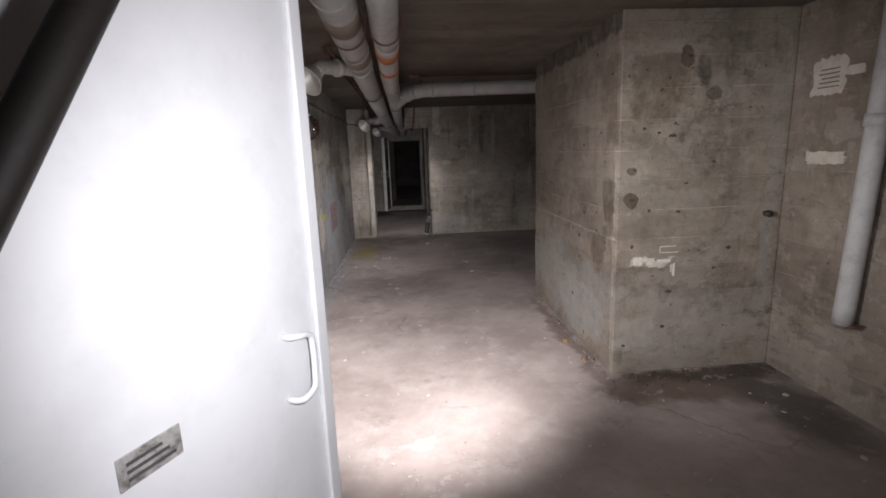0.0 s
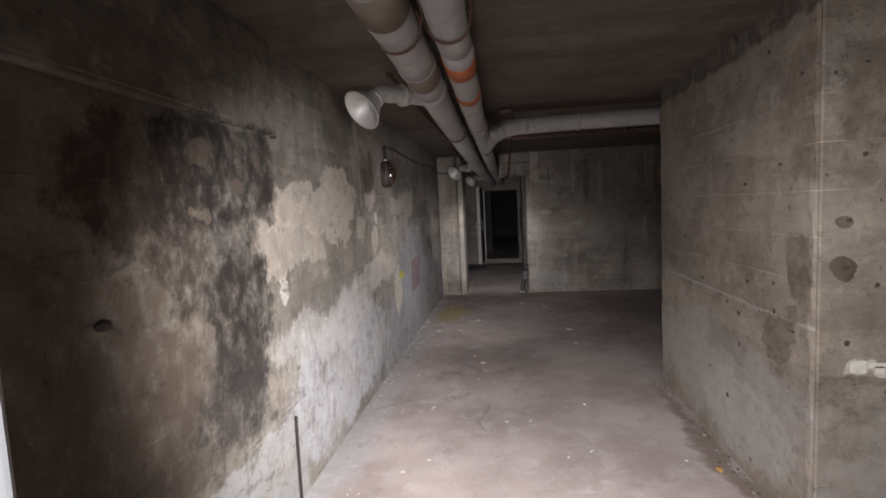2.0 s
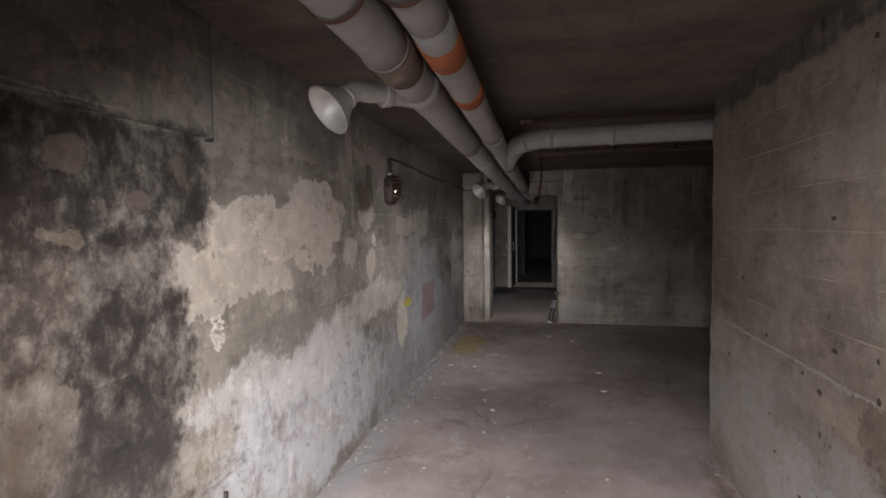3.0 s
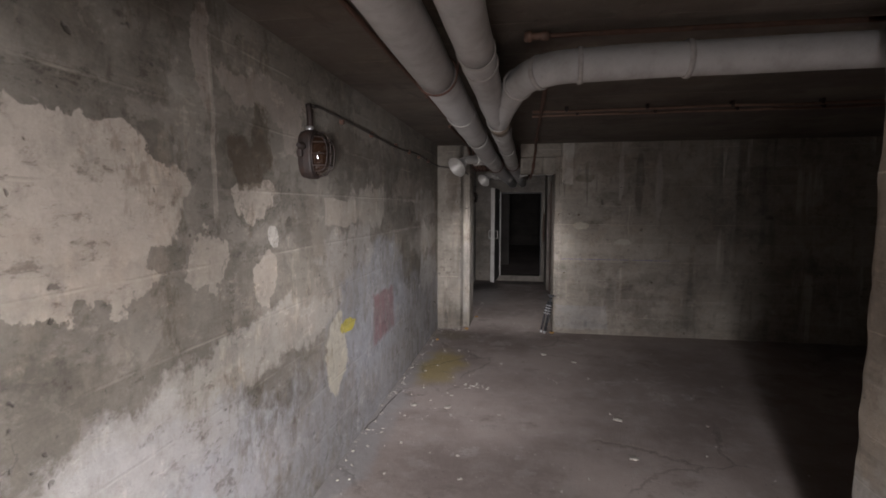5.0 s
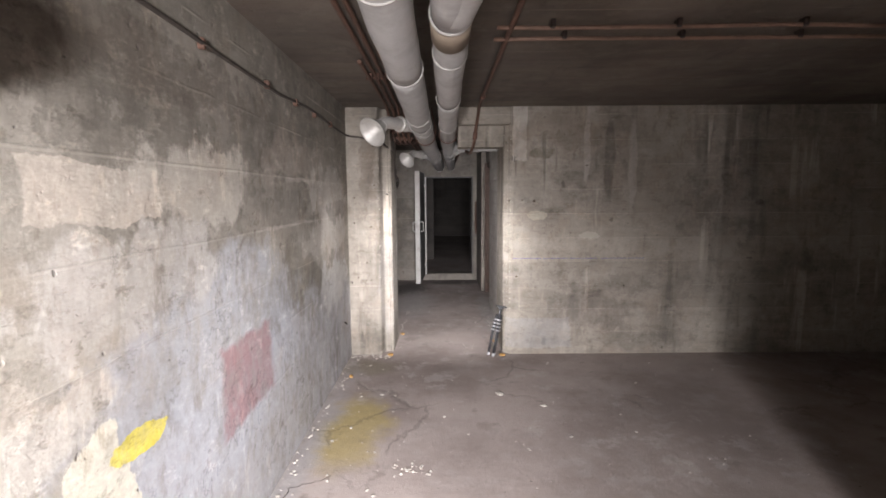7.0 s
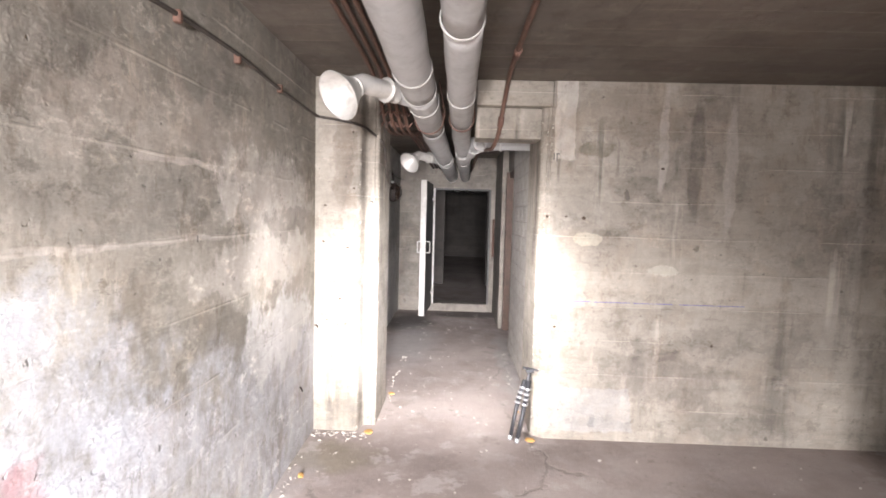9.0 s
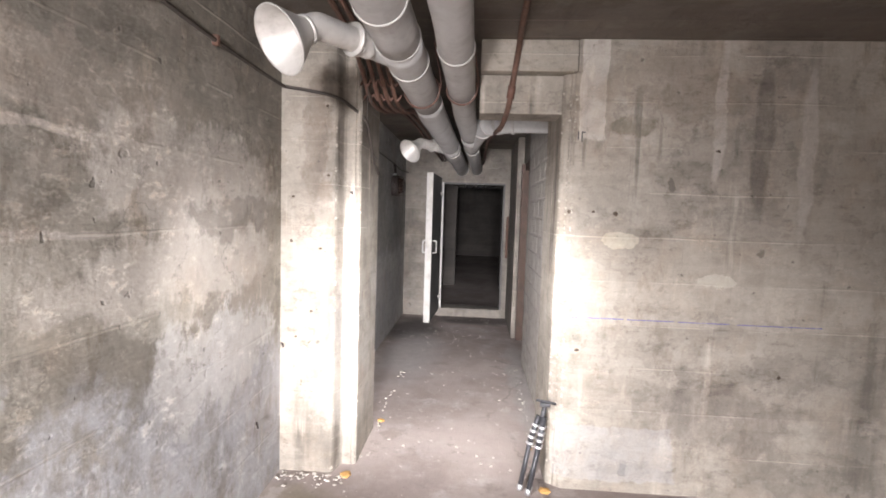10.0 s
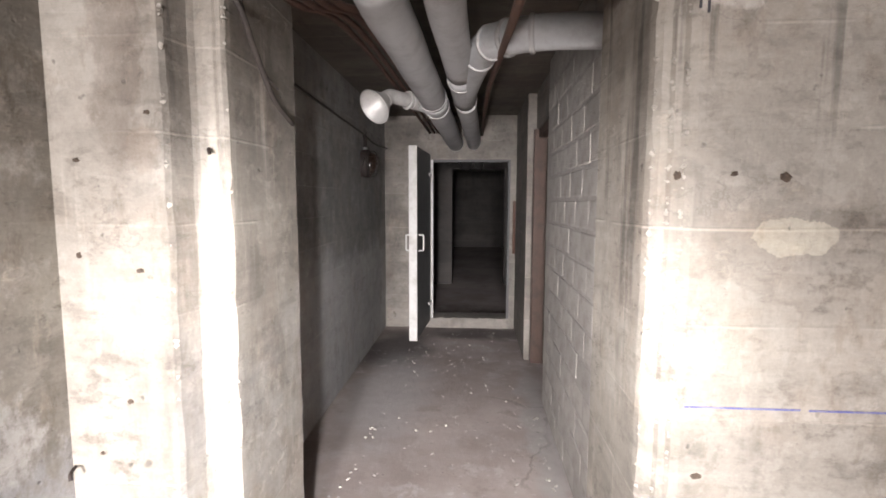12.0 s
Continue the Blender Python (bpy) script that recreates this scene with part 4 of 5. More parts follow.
# ---- caged wall lamps ----
def bulkhead(y, z, wall):
    ob = thing("bulkhead_lamp", (wall, y, z), "unlit caged bulkhead lamp of rusty iron with brown glass", "wall lamp", "caged wall lamps")
    bm = bmesh.new()
    n = 40
    rings = []
    for d, k in ((0.0, 0.94), (0.03, 1.0), (0.062, 1.0), (0.07, 0.95), (0.07, 0.8)):
        ring = []
        for i in range(n):
            a = 2 * math.pi * i / n
            e = 0.72
            u = math.copysign(abs(math.cos(a)) ** e, math.cos(a)) * 0.088 * k
            v = math.copysign(abs(math.sin(a)) ** e, math.sin(a)) * 0.13 * k
            ring.append(bm.verts.new((wall + d, y + u, z + v)))
        rings.append(ring)
    for p, q in zip(rings, rings[1:]):
        for i in range(n):
            bm.faces.new((p[i], p[(i + 1) % n], q[(i + 1) % n], q[i]))
    bm.faces.new(rings[-1])
    body = part("housing", bm, m_black_iron, ob)
    for s in (-1, 1):
        part("lug", boxed(wall + 0.005, y + s * 0.092 - 0.018, z - 0.02, wall + 0.035, y + s * 0.092 + 0.018, z + 0.02, 0.006), m_black_iron, body)
    part("cable_gland", lathe(bmesh.new(), (wall + 0.035, y - 0.085, z + 0.035), (0, -1, 0), [(0, 0.016), (0.02, 0.02), (0.035, 0.02), (0.04, 0.012), (0.06, 0.012)], 12), m_black_iron, body)
    bm = bmesh.new()
    m = 9
    rows = []
    for j in range(m + 1):
        a = 0.5 * math.pi * j / m
        rows.append([bm.verts.new((wall + 0.068 + 0.07 * math.sin(a), y + 0.07 * max(0.02, math.cos(a)) ** 0.7 * math.cos(t), z + 0.11 * max(0.02, math.cos(a)) ** 0.7 * math.sin(t)))
                     for t in (2 * math.pi * i / 28 for i in range(28))])
    for p, q in zip(rows, rows[1:]):
        for i in range(28):
            f = bm.faces.new((p[i], p[(i + 1) % 28], q[(i + 1) % 28], q[i]))
            f.smooth = True
    bm.faces.new(rows[-1])
    part("glass", bm, m_glass, ob, "brown smoked glass dome")
    cage = part("cage", tubed([(wall + 0.075, y + 0.079 * math.cos(a), z + 0.118 * math.sin(a)) for a in (2 * math.pi * i / 24 for i in range(25))], 0.0045, 6, 2), m_black_iron, ob, "dark wire cage")
    for k in (-0.05, 0.0, 0.05):
        h = 0.118 * math.sqrt(1 - (k / 0.079) ** 2)
        part("wire", tubed([(wall + 0.072, y + k, z - h), (wall + 0.125, y + k, z - h * 0.9), (wall + 0.145, y + k, z - h * 0.4), (wall + 0.147, y + k, z + h * 0.4), (wall + 0.125, y + k, z + h * 0.9), (wall + 0.072, y + k, z + h)], 0.0035, 6, 5), m_black_iron, cage)
    for v in (-0.06, 0.0, 0.06):
        w = 0.079 * math.sqrt(1 - (v / 0.118) ** 2)
        part("wire", tubed([(wall + 0.072, y - w, z + v), (wall + 0.13, y - w * 0.8, z + v), (wall + 0.15, y, z + v), (wall + 0.13, y + w * 0.8, z + v), (wall + 0.072, y + w, z + v)], 0.0035, 6, 5), m_black_iron, cage)
    feed = part("feed_pipe", tubed([(wall + 0.03, y + 0.005, z + 0.12), (wall + 0.03, y + 0.01, z + 0.2), (wall + 0.02, y + 0.015, z + 0.27)], 0.016, 10), m_black_iron, ob, "short dark feed pipe")
    part("ferrule", tubed([(wall + 0.03, y + 0.005, z + 0.125), (wall + 0.03, y + 0.006, z + 0.15)], 0.021, 12), m_silver, feed, "bright metal ferrule")
    return ob


bulkhead(5.95, 1.94, -1.06)
bulkhead(13.2, 1.84, -1.0)
ob = thing("corridor_cable", (-0.99, 10.7, 2.15), "thin dark cable sagging along the corridor wall", "cable")
part("sheath", tubed([(-0.985, 10.6, 2.25), (-0.988, 11.3, 2.17), (-0.985, 12.1, 2.14), (-0.985, 13.21, 2.11), (-0.985, 13.7, 2.08), (-0.97, 14.33, 2.1)], 0.008, 8), m_cable, ob)

# ---- the entrance door, opened into the room ----
EDGE, ANG = Vector((-0.22, 1.53, 0)), radians(25.6)
U = Vector((math.sin(ANG), math.cos(ANG), 0))
NORM = Vector((math.cos(ANG), -math.sin(ANG), 0))
HINGE = EDGE - U * 0.96


def door_matrix(hinge, u, normal):
    m = Matrix.Identity(4)
    for i in range(3):
        m[i][0], m[i][1], m[i][2], m[i][3] = u[i], normal[i], (0, 0, 1)[i], hinge[i]
    return m


D = door_matrix(HINGE, U, NORM)
ob = thing("steel_door", HINGE, "white-painted steel door standing open into the cellar", "door")
leaf = part("leaf", boxed(0.0, -0.05, 0.03, 0.96, 0.0, 2.06, 0.004, 2, D), m_door, ob)
part("rim", boxed(0.915, 0.0, 0.03, 0.957, 0.013, 2.06, 0.006, 3, D), m_door, leaf, "raised white edge strip")
part("rim", boxed(0.0, 0.0, 2.02, 0.912, 0.013, 2.06, 0.006, 3, D), m_door, leaf, "raised white edge strip")
part("handle", tubed([D @ Vector(p) for p in ((0.8, 0.0, 1.06), (0.8, 0.02, 1.06), (0.815, 0.034, 1.06), (0.845, 0.036, 1.068), (0.858, 0.036, 1.09), (0.858, 0.036, 1.19), (0.845, 0.036, 1.212), (0.815, 0.034, 1.22), (0.8, 0.02, 1.22), (0.8, 0.0, 1.22))], 0.008, 10, 4), m_door, ob, "white bow handle")
plate = part("nameplate", boxed(0.385, 0.0, 1.11, 0.505, 0.004, 1.17, 0.002, 1, D), m_plate, ob, "scratched grey nameplate")
for k in range(3):
    part("marks", boxed(0.4, 0.004, 1.122 + 0.014 * k, 0.49 - 0.012 * k, 0.0052, 1.128 + 0.014 * k, 0.0, 1, D), m_bars, plate)
lever = part("lever", tubed([(-0.44, 0.758, 1.496), (-0.406, 0.832, 1.626), (-0.353, 0.947, 1.828), (-0.32, 1.02, 1.955)], 0.027, 16), m_door_bar, ob, "dark locking lever")
part("pivot", tubed([Vector((-0.44, 0.758, 1.496)), Vector((-0.44, 0.758, 1.496)) - NORM * 0.125], 0.024, 14), m_door_bar, lever)
for z in (0.35, 1.72):
    part("hinge", tubed([D @ Vector((-0.012, 0.0, z)), D @ Vector((-0.012, 0.0, z + 0.14))], 0.014, 12), m_door_grey, ob)

# ---- the corridor's steel door ----
H2, F2 = Vector((-0.475, 14.335, 0)), Vector((-0.53, 13.44, 0))
U2 = (F2 - H2).normalized()
N2 = Vector((-U2.y, U2.x, 0))
D2 = door_matrix(H2, U2, N2)
W2 = (F2 - H2).length
ob = thing("steel_door", H2, "thick grey steel door standing open against the corridor wall", "door")
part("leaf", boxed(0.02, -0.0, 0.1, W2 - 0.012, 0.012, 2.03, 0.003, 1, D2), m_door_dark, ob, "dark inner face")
part("core", boxed(0.02, -0.066, 0.1, W2 - 0.012, -0.001, 2.03, 0.004, 1, D2), m_door_grey, ob)
edge = part("edge_strip", boxed(W2 - 0.011, -0.068, 0.095, W2 + 0.004, 0.014, 2.035, 0.003, 1, D2), m_door_grey, ob, "worn pale door edge")
for s, y in ((1, 0.012), (-1, -0.066)):
    part("handle", tubed([D2 @ Vector(p) for p in ((W2 - 0.1, y, 1.0), (W2 - 0.1, y + s * 0.045, 1.005), (W2 - 0.1, y + s * 0.05, 1.03), (W2 - 0.1, y + s * 0.05, 1.13), (W2 - 0.1, y + s * 0.045, 1.155), (W2 - 0.1, y, 1.16))], 0.009, 10), m_door_grey, ob, "bow handle")
for z in (0.3, 1.78):
    h = part("hinge", boxed(-0.03, 0.0, z, 0.16, 0.03, z + 0.035, 0.004, 1, D2), m_zinc, ob, "pale strap hinge")
    part("pin", tubed([D2 @ Vector((-0.01, 0.018, z - 0.03)), D2 @ Vector((-0.01, 0.018, z + 0.065))], 0.013, 10), m_zinc, h)
ob = thing("door_frame", (0, 14.34, 0.1), "steel angle frame round the low doorway", "door frame")
# left post in the grey tone, right post and head in the dark one
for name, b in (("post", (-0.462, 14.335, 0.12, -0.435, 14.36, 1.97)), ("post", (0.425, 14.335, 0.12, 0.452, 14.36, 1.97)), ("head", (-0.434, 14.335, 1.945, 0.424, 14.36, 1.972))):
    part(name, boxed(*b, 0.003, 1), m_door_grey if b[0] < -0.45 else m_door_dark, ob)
ob = thing("side_door_frame", (0.63, 13.15, 0), "brown-painted wooden frame in the side opening", "door frame")
part("post", boxed(0.575, 13.12, 0.0, 0.69, 13.218, 2.138, 0.006), m_wood, ob)
part("post", boxed(0.61, 12.245, 0.0, 0.69, 12.31, 2.138, 0.006), m_wood, ob)
part("head", boxed(0.61, 12.312, 2.06, 0.69, 13.118, 2.138, 0.006), m_wood, ob)
strip = solid("rusty_rod", tubed([(0.5, 14.3, 0.9), (0.5, 14.31, 1.25), (0.5, 14.305, 1.5)], 0.016, 8), m_rust, "rusty iron rod beside the low doorway", "rod")

# ---- folded tripod leaning in the passage ----
ob = thing("camera_tripod", (0.37, 9.87, 0), "folded black tripod with silver clamps leaning on the jamb", "tripod")
foot, head = Vector((0.365, 9.85, 0.0)), Vector((0.462, 9.925, 0.47))
ax = (head - foot).normalized()
side, up = frame_of(ax)[:2]
for k in range(3):
    a = 2 * math.pi * k / 3 + 0.4
    off = side * math.cos(a) * 0.034 + up * math.sin(a) * 0.034
    off2 = off * 0.55
    f = foot + off + Vector((0, 0, 0.012))
    leg = part("leg", tubed([f + ax * 0.02, f + ax * 0.27], 0.0135, 12, curve=False), m_black, ob)
    part("upper_tube", tubed([f + ax * 0.27, head + off2 - ax * 0.06], 0.0165, 12, curve=False), m_black, leg)
    part("rubber_foot", lathe(bmesh.new(), f, ax, [(-0.008, 0.012), (0.0, 0.016), (0.02, 0.017), (0.026, 0.012)], 12), m_silver, leg, "worn pale foot cap")
    for s in (0.255, 0.29, 0.325, 0.36):
        part("leg_clamp", lathe(bmesh.new(), f + ax * s + (off2 - off) * max(0, (s - 0.27) / 0.15), ax, [(-0.007, 0.016), (-0.005, 0.021), (0.005, 0.021), (0.007, 0.016)], 12), m_silver, leg, "bright metal leg clamp")
part("centre_column", tubed([head - ax * 0.1, head + ax * 0.01], 0.014, 12, curve=False), m_black, ob)
part("head", boxed(head.x - 0.028, head.y - 0.02, head.z, head.x + 0.028, head.y + 0.02, head.z + 0.022, 0.005), m_black, ob)
part("pan_handle", tubed([head + Vector((-0.05, -0.01, 0.035)), head + Vector((0.0, 0, 0.026)), head + Vector((0.06, 0.005, 0.012))], 0.007, 8), m_black, ob)

# ---- small things of the first room ----
ob = thing("drain_pipe", (2.545, 2.85, 0.55), "grey-painted pipe down the brown-grey wall", "pipe")
main = part("pipe", tubed([(2.545, 2.82, 0.55), (2.545, 2.79, 1.2), (2.545, 2.74, 2.46)], 0.055, 20), m_pipe, ob)
part("collar", tubed([(2.545, 2.771, 1.68), (2.545, 2.768, 1.75)], 0.063, 20), m_pipe, main)
part("flange", boxed(2.535, 2.74, 0.545, 2.62, 2.89, 0.555, 0.003, 1), m_rust, main, "rusty foot plate")


def torn(u0, v0, u1, v1, place, seed, thick=0.003):
    random.seed(seed)
    bm, n, ring = bmesh.new(), 40, []
    for i in range(n):
        a = 2 * math.pi * i / n
        c, s = math.cos(a), math.sin(a)
        k = 1 / max(abs(c), abs(s)) * random.uniform(0.78, 1.0)
        ring.append(((u0 + u1) / 2 + c * k * (u1 - u0) / 2, (v0 + v1) / 2 + s * k * (v1 - v0) / 2))
    back, front = [bm.verts.new(place(u, v, 0)) for u, v in ring], [bm.verts.new(place(u, v, thick)) for u, v in ring]
    bm.faces.new(front)
    for i in range(n):
        bm.faces.new((back[i], back[(i + 1) % n], front[(i + 1) % n], front[i]))
    return bm


southward = lambda u, v, d: (u, 3.4675 - d, v)
ob = thing("paint_mark", (1.8, 3.466, 0.85), "splashed white paint strokes on the pitted concrete", "marking")
for k, box4 in enumerate(((1.56, 0.8, 1.63, 0.86), (1.63, 0.825, 1.72, 0.85), (1.66, 0.8, 1.70, 0.835), (1.73, 0.815, 1.84, 0.838), (1.748, 0.925, 1.875, 0.932), (1.75, 0.882, 1.895, 0.888), (1.75, 0.886, 1.757, 0.93), (1.85, 0.71, 1.868, 0.81), (1.835, 0.74, 1.845, 0.8))):
    part("stroke", torn(*box4, southward, 60 + k, 0.0012), m_splash, ob)
east = lambda u, v, d: (2.619 - d, u, v)
for (u0, v0, u1, v1), seed in (((3.06, 1.88, 3.33, 2.12), 3), ((3.0, 1.465, 3.31, 1.55), 5), ((2.95, 1.98, 3.08, 2.04), 8)):
    sheet = solid("paper_scrap", torn(u0, v0, u1, v1, east, seed), m_paper, "torn scrap of old paper stuck on the wall", "paper", "paper scraps")
ob = thing("notice_print", (2.61, 3.2, 1.95), "faded illegible lines on a paper scrap", "print")
for k in range(5):
    part("line", boxed(2.6145, 3.12, 1.93 + 0.026 * k, 2.6158, 3.27 - 0.012 * (k % 3), 1.937 + 0.026 * k), m_bars, ob)


def lump(place, size, seed, scale=9.0, amount=0.35):
    bm = bmesh.new()
    bmesh.ops.create_icosphere(bm, subdivisions=2, radius=1.0)
    for v in bm.verts:
        k = 1 + amount * noise.noise(v.co * 1.7 + Vector((seed, 0, 0)))
        v.co = Vector((v.co.x * size[0] * k, v.co.y * size[1] * k, v.co.z * size[2] * k)) + Vector(place)
    return bm


solid("iron_hook", lump((2.5, 3.44, 1.13), (0.035, 0.03, 0.022), 3), m_black_iron, "rusted iron stub in the concrete corner", "hook")
random.seed(17)
bm = bmesh.new()
for _ in range(60):
    a, r = random.uniform(0, 6.3), math.sqrt(random.random())
    made = bmesh.ops.create_icosphere(bm, subdivisions=1, radius=random.uniform(0.004, 0.013))["verts"]
    place = Vector((-1.058, 3.67 + 0.045 * r * math.cos(a), 1.2 + 0.085 * r * math.sin(a)))
    for v in made:
        v.co = Vector((v.co.x * 0.9, v.co.y * random.uniform(0.7, 1.3), v.co.z * random.uniform(0.7, 1.3))) + place
tagged(new("crumbling_plaster", mesh_of("crumbling_plaster", bm, m_chip)), "crumbling pale plaster round a hole in the wall", "plaster", kind="stuff")
solid("iron_stub", tubed([(-1.045, 3.66, 0.0), (-1.046, 3.662, 0.3), (-1.045, 3.665, 0.5)], 0.009, 8), m_black_iron, "dark iron bar standing against the wall foot", "bar")
solid("dark_wall_bracket", lump((-1.05, 2.5, 1.3), (0.012, 0.03, 0.02), 11), m_black_iron, "small rusty stub in the stained wall", "bracket")

# ---- marks and nails by the passage ----
ob = thing("stencil_mark", (0.58, 9.918, 1.96), "small dark stencilled mark on the concrete", "marking")
part("stroke", boxed(0.566, 9.9165, 1.945, 0.572, 9.9185, 1.992), m_ink, ob)
part("stroke", boxed(0.585, 9.9165, 1.935, 0.591, 9.9185, 1.99), m_ink, ob)
part("stroke", boxed(0.5915, 9.9165, 1.982, 0.606, 9.9185, 1.989), m_ink, ob)
ob = thing("chalk_line", (1.1, 9.918, 0.985), "broken blue chalk line along the wall", "marking")
for x0, x1 in ((0.58, 0.86), (0.88, 1.13), (1.15, 1.42), (1.46, 1.9)):
    part("stroke", boxed(x0, 9.9172, 0.983 - 0.004 * x0, x1, 9.9184, 0.988 - 0.004 * x0), m_blue, ob)
random.seed(12)
for k, (x, y, z) in enumerate(((0.5, 10.02, 1.97), (0.5, 10.02, 1.86), (0.525, 9.968, 1.75), (0.5, 10.02, 1.52), (0.53, 9.968, 0.9), (0.5, 10.02, 0.62), (0.5, 10.02, 0.42))):
    b = random.uniform(-0.02, 0.02)
    solid("wire_hook", tubed([(x, y + 0.012, z), (x + 0.004, y - 0.012, z + 0.004), (x + 0.018, y - 0.02, z - 0.012 + b), (x + 0.012, y - 0.012, z - 0.035 + b)], 0.003, 6), m_rust, "bent rusty wire sticking out of the jamb", "wire", "wires in the jamb")
for x, y, z in ((-1.04, 9.905, 0.757), (-1.046, 9.6, 0.42), (-0.69, 10.035, 1.63)):
    solid("nail", tubed([(x - 0.012, y + 0.012, z), (x + 0.012, y - 0.03, z + 0.006), (x + 0.02, y - 0.04, z - 0.008)], 0.005, 6), m_black_iron, "bent black nail in the wall", "nail", "nails in the wall")

# ---- tie holes and chipped arrises in the concrete ----
def dimple(place, size, seed):
    bm = lump(place, size, seed, amount=0.7)
    return bm


random.seed(40)
block, south, north = bpy.data.objects["wall_block"], bpy.data.objects["wall_block_south"], bpy.data.objects["wall_north"]
for y, z in ((4.68, 1.035), (4.31, 0.95), (4.17, 0.91), (3.81, 1.14), (4.07, 1.11), (4.16, 0.73), (4.56, 0.47), (3.87, 2.27), (3.6, 2.1), (3.76, 1.72), (4.1, 1.64), (3.8, 1.0), (3.64, 0.94), (4.31, 0.37), (5.0, 1.3), (5.2, 0.8)):
    part("tie_hole", dimple((1.43, y, z), (0.0025, random.uniform(0.009, 0.018), random.uniform(0.006, 0.015)), y * 9), m_hole, block)
for x, z in ((1.549, 1.46), (1.539, 1.26), (1.8, 1.68), (1.707, 1.7), (1.602, 1.73), (1.87, 1.167), (1.66, 1.184), (1.551, 0.935), (1.914, 1.36), (1.83, 0.6), (1.8, 0.34), (1.516, 0.21), (1.894, 2.18), (1.603, 2.1), (2.1, 1.5), (2.25, 0.9)):
    part("tie_hole", dimple((x, 3.468, z), (random.uniform(0.01, 0.024), 0.0025, random.uniform(0.006, 0.014)), x * 9), m_hole, south)
for x, z in ((0.542, 1.561), (0.669, 1.564), (0.786, 1.556), (0.62, 0.8), (1.3, 1.9), (1.7, 0.7)):
    part("tie_hole", dimple((x, 9.92 if x > 0.6 else 9.934, z), (random.uniform(0.008, 0.014), 0.004, random.uniform(0.006, 0.011)), x * 9), m_hole, north)
pier = bpy.data.objects["wall_passage_pier"]
for x, z in ((-0.99, 1.6), (-1.0, 1.35), (-0.97, 0.8), (-0.83, 1.31), (-0.88, 0.95), (-0.79, 1.72), (-0.8, 2.1)):
    part("tie_hole", dimple((x, 9.92, z), (random.uniform(0.006, 0.013), 0.004, random.uniform(0.005, 0.01)), x * 9), m_hole, pier)
bm = bmesh.new()
for _ in range(330):
    x, y = random.choice(((0.553, 9.93), (0.555, 9.93), (0.527, 9.948), (0.494, 9.972), (-0.75, 9.927), (-0.638, 10.036)))
    z = random.uniform(0.02, 2.2)
    if x < 0 and random.random() < 0.55:
        continue
    made = bmesh.ops.create_icosphere(bm, subdivisions=1, radius=random.uniform(0.002, 0.007))["verts"]
    for v in made:
        v.co = Vector((v.co.x * random.uniform(0.7, 1.3), v.co.y * 0.8, v.co.z * random.uniform(0.7, 1.8))) + Vector((x + random.uniform(-0.006, 0.006), y + random.uniform(-0.002, 0.003), z))
tagged(new("chipped_arris", mesh_of("chipped_arris", bm, m_arris)), "chipped concrete aggregate along the jamb edges", "concrete", kind="stuff")

# ---- litter ----
random.seed(21)
bm = bmesh.new()


def chip(bm, x, y, s, flat=0.5):
    made = bmesh.ops.create_icosphere(bm, subdivisions=1, radius=1.0)["verts"]
    a = random.uniform(0, 6.3)
    sx, sy = random.uniform(0.6, 1.4) * s, random.uniform(0.5, 1.0) * s
    for v in made:
        k = random.uniform(0.7, 1.15)
        px, py = v.co.x * sx * k, v.co.y * sy * k
        v.co = Vector((x + px * math.cos(a) - py * math.sin(a), y + px * math.sin(a) + py * math.cos(a), s * flat * 0.7 + v.co.z * s * flat * k))


for _ in range(700):
    y = random.uniform(1.2, 14.2)
    if y < 9.9:
        x = -1.04 + abs(random.gauss(0, 0.5)) if random.random() < 0.5 else random.uniform(-1.0, 2.4)
        if y > 3.3 and y < 5.7:
            x = min(x, 1.38)
    else:
        x = random.uniform(-0.6, 0.46)
    chip(bm, x, y, random.choice((0.004, 0.005, 0.006, 0.008, 0.012)))
tagged(new("rubble", mesh_of("rubble", bm, m_chip)), "scattered pale crumbs of plaster on the floor", "rubble", kind="stuff")
bm = bmesh.new()
for _ in range(26):
    chip(bm, random.gauss(-0.32, 0.07), random.gauss(7.8, 0.04), random.uniform(0.006, 0.016))
tagged(new("plaster_heap", mesh_of("plaster_heap", bm, m_chip)), "little heap of broken plaster on the floor", "rubble", kind="stuff")
bm = bmesh.new()
for _ in range(260):
    if random.random() < 0.7:
        chip(bm, random.uniform(1.5, 2.6), 3.45 - abs(random.gauss(0, 0.09)), random.uniform(0.004, 0.014))
    else:
        chip(bm, 1.42 - abs(random.gauss(0, 0.05)), random.uniform(3.4, 5.5), random.uniform(0.004, 0.011))
tagged(new("brown_debris", mesh_of("brown_debris", bm, m_hole)), "brown crumbs and dirt along the wall foot", "debris", kind="stuff")
bm = bmesh.new()
for _ in range(240):
    k = random.random()
    if k < 0.3:
        x, y = random.uniform(-1.04, -0.66), 9.9 - abs(random.gauss(0, 0.05))
    elif k < 0.75:
        x, y = -1.05 + abs(random.gauss(0, 0.035)), random.uniform(4.0, 9.9)
    else:
        x, y = random.choice((-0.615, 0.47)) + random.gauss(0, 0.02), random.uniform(10.1, 12.0)
    chip(bm, x, y, random.uniform(0.004, 0.015))
tagged(new("wall_foot_rubble", mesh_of("wall_foot_rubble", bm, m_chip)), "crumbled pale plaster along the foot of the walls", "rubble", kind="stuff")
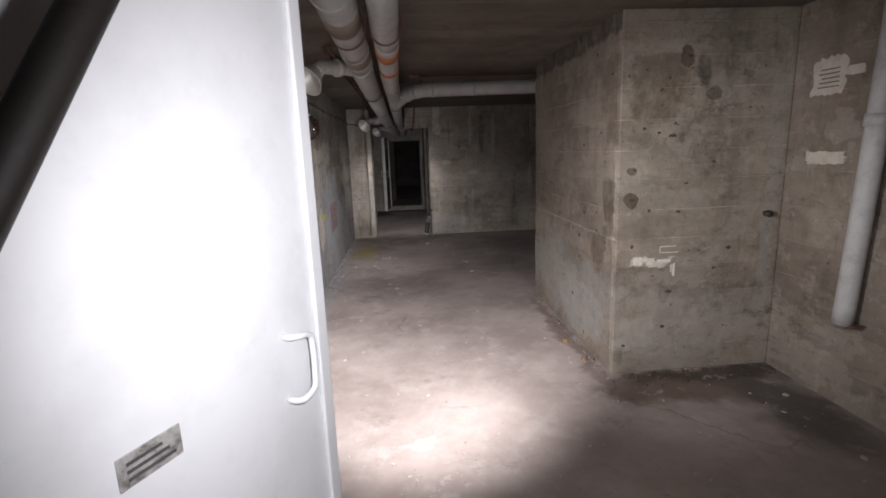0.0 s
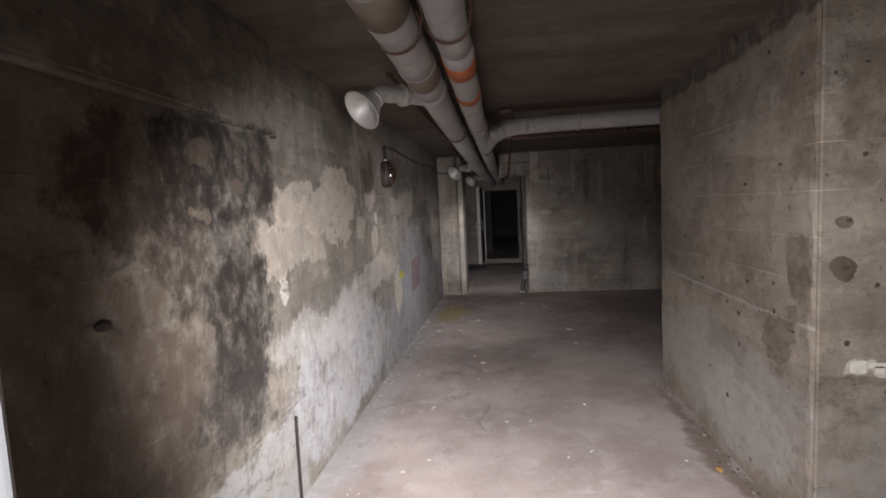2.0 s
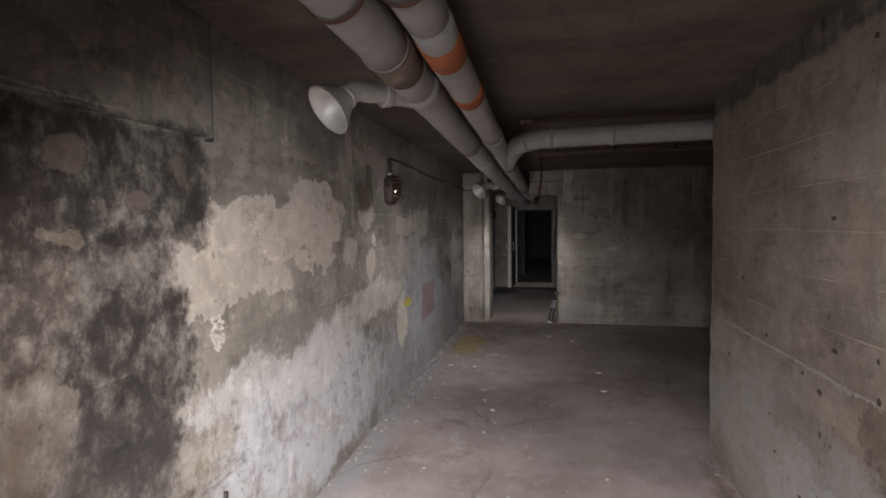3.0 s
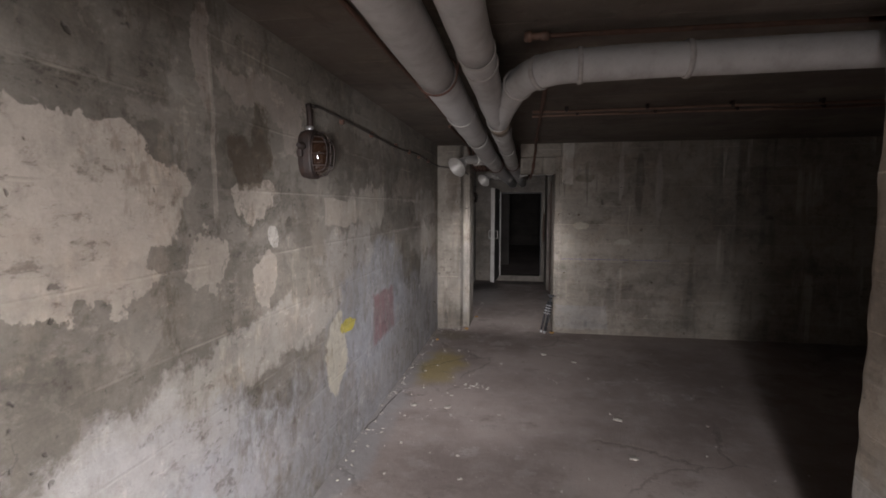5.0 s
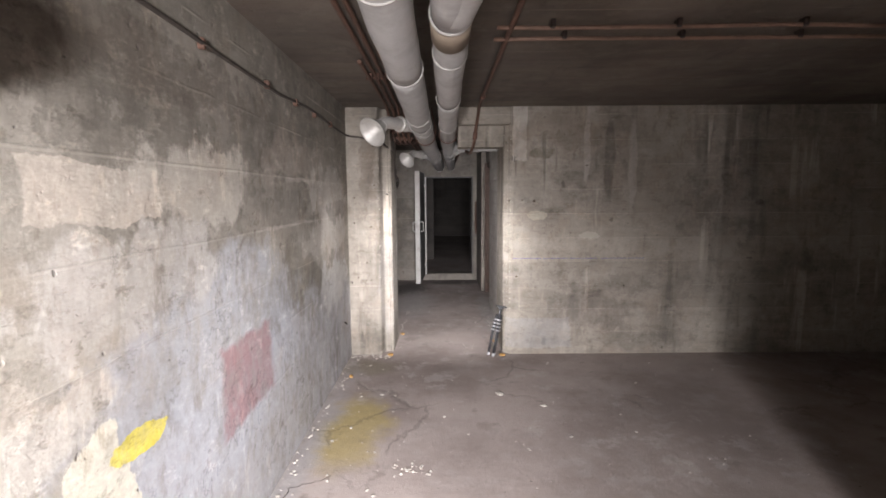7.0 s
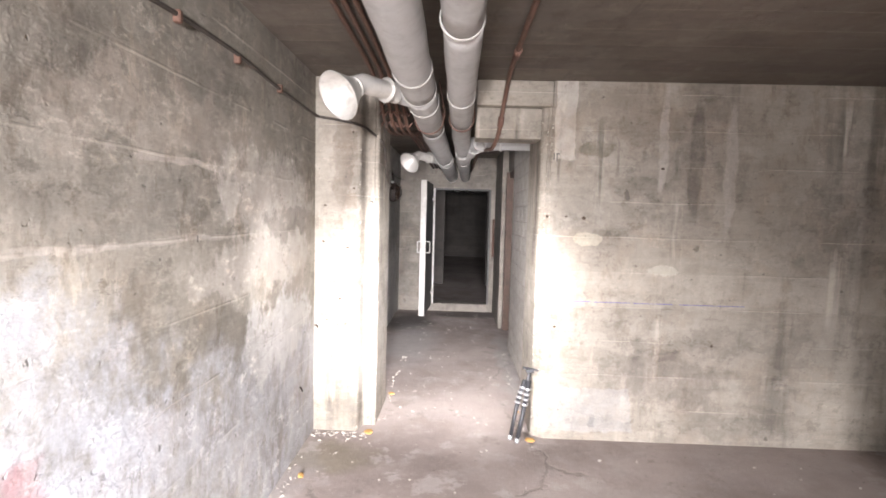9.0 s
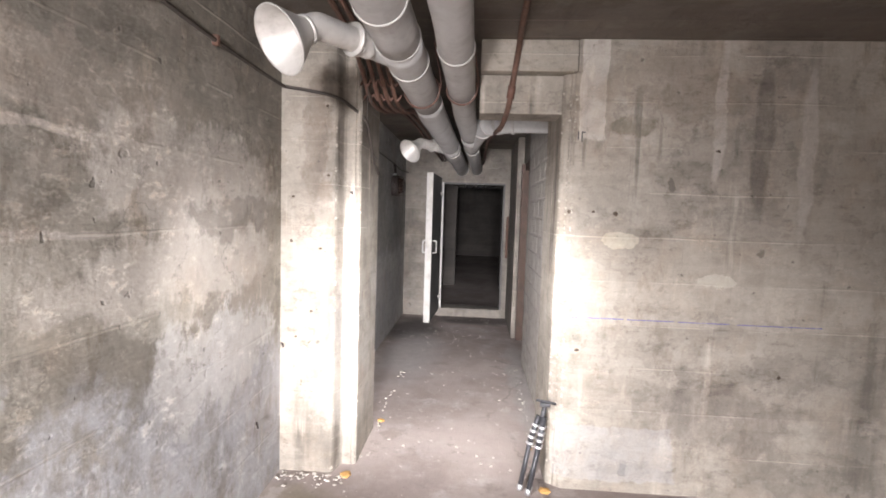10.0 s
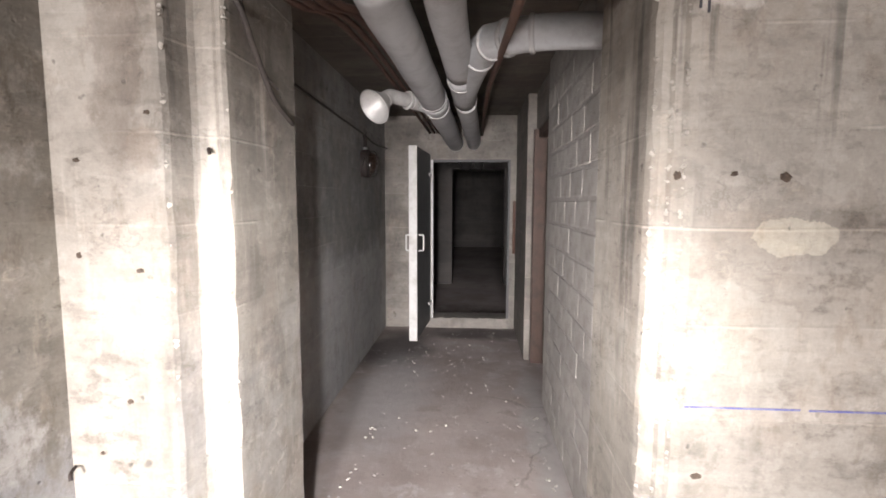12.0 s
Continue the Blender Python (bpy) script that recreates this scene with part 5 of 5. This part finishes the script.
for x, y, s in ((-0.16, 6.04, 0.03), (0.34, 8.9, 0.045), (-0.55, 4.0, 0.028), (0.62, 4.3, 0.02), (0.85, 6.7, 0.03), (-0.62, 8.9, 0.03), (-0.5, 7.3, 0.035), (2.3, 2.35, 0.03), (0.85, 7.29, 0.035), (0.65, 8.67, 0.03), (-0.78, 7.3, 0.04), (2.42, 2.2, 0.035), (2.4, 3.0, 0.03)):
    bm = bmesh.new()
    chip(bm, x, y, s, 0.3)
    solid("plaster_flake", bm, m_chip, "pale flake of plaster lying on the floor", "rubble", "flakes on the floor")
for x, y, s in ((-0.66, 9.9, 0.04), (-0.6, 10.64, 0.035), (0.47, 9.86, 0.045), (0.44, 10.35, 0.03), (1.3, 4.1, 0.03), (1.32, 3.7, 0.025), (-0.95, 9.3, 0.04)):
    bm = bmesh.new()
    chip(bm, x, y, s, 0.35)
    solid("ochre_scrap", bm, m_leaf, "crumpled ochre scrap on the floor", "litter", "ochre scraps")

# ---- the open crack in the floor ----
random.seed(12)
track = [Vector((-1.05, 6.8, 0)), Vector((-1.02, 7.02, 0)), Vector((-0.99, 7.45, 0)), Vector((-0.98, 7.64, 0)), Vector((-0.9, 7.68, 0)), Vector((-0.82, 7.71, 0)), Vector((-0.77, 7.77, 0))]
walked = []
for p, q in zip(track, track[1:]):
    for k in range(5):
        walked.append(p.lerp(q, k / 5) + Vector((random.uniform(-0.009, 0.009), random.uniform(-0.009, 0.009), 0)))
part("crack", tubed(walked, lambda u: 0.0042 * (1 - 0.7 * u), 5, curve=False), m_black_iron, bpy.data.objects["floor"], "thin dark crack in the concrete")

# ---- blocks of the whitewashed wall ----
random.seed(31)
wall = bpy.data.objects["wall_block_work"]
shapes = []
for k in range(6):
    bm = boxed(-0.024, -0.142, -0.07, 0.024, 0.142, 0.07, 0.011, 2)
    for v in bm.verts:
        v.co += Vector((noise.noise(v.co * 14 + Vector((k * 5, 0, 0))), noise.noise(v.co * 11 + Vector((0, k * 7, 0))), noise.noise(v.co * 12 + Vector((0, 0, k * 3))))) * 0.0035
    shapes.append(mesh_of("brick", bm, m_brick))
half = mesh_of("brick", boxed(-0.024, -0.069, -0.07, 0.024, 0.069, 0.07, 0.011, 2), m_brick)
for row in range(16):
    y = 10.5
    z = 0.076 + row * 0.151
    if z > 2.4:
        break
    first = row % 2
    while y < 12.1:
        w = 0.145 if first or y + 0.29 > 12.25 else 0.292
        if y + w > 12.26:
            break
        ob = new("brick", half if w < 0.2 else random.choice(shapes))
        ob.parent = wall
        ob.location = (0.5865 + random.uniform(-0.002, 0.0015), y + w / 2, z)
        ob.rotation_euler = (0, 0, random.uniform(-0.004, 0.004))
        y += w
        first = 0
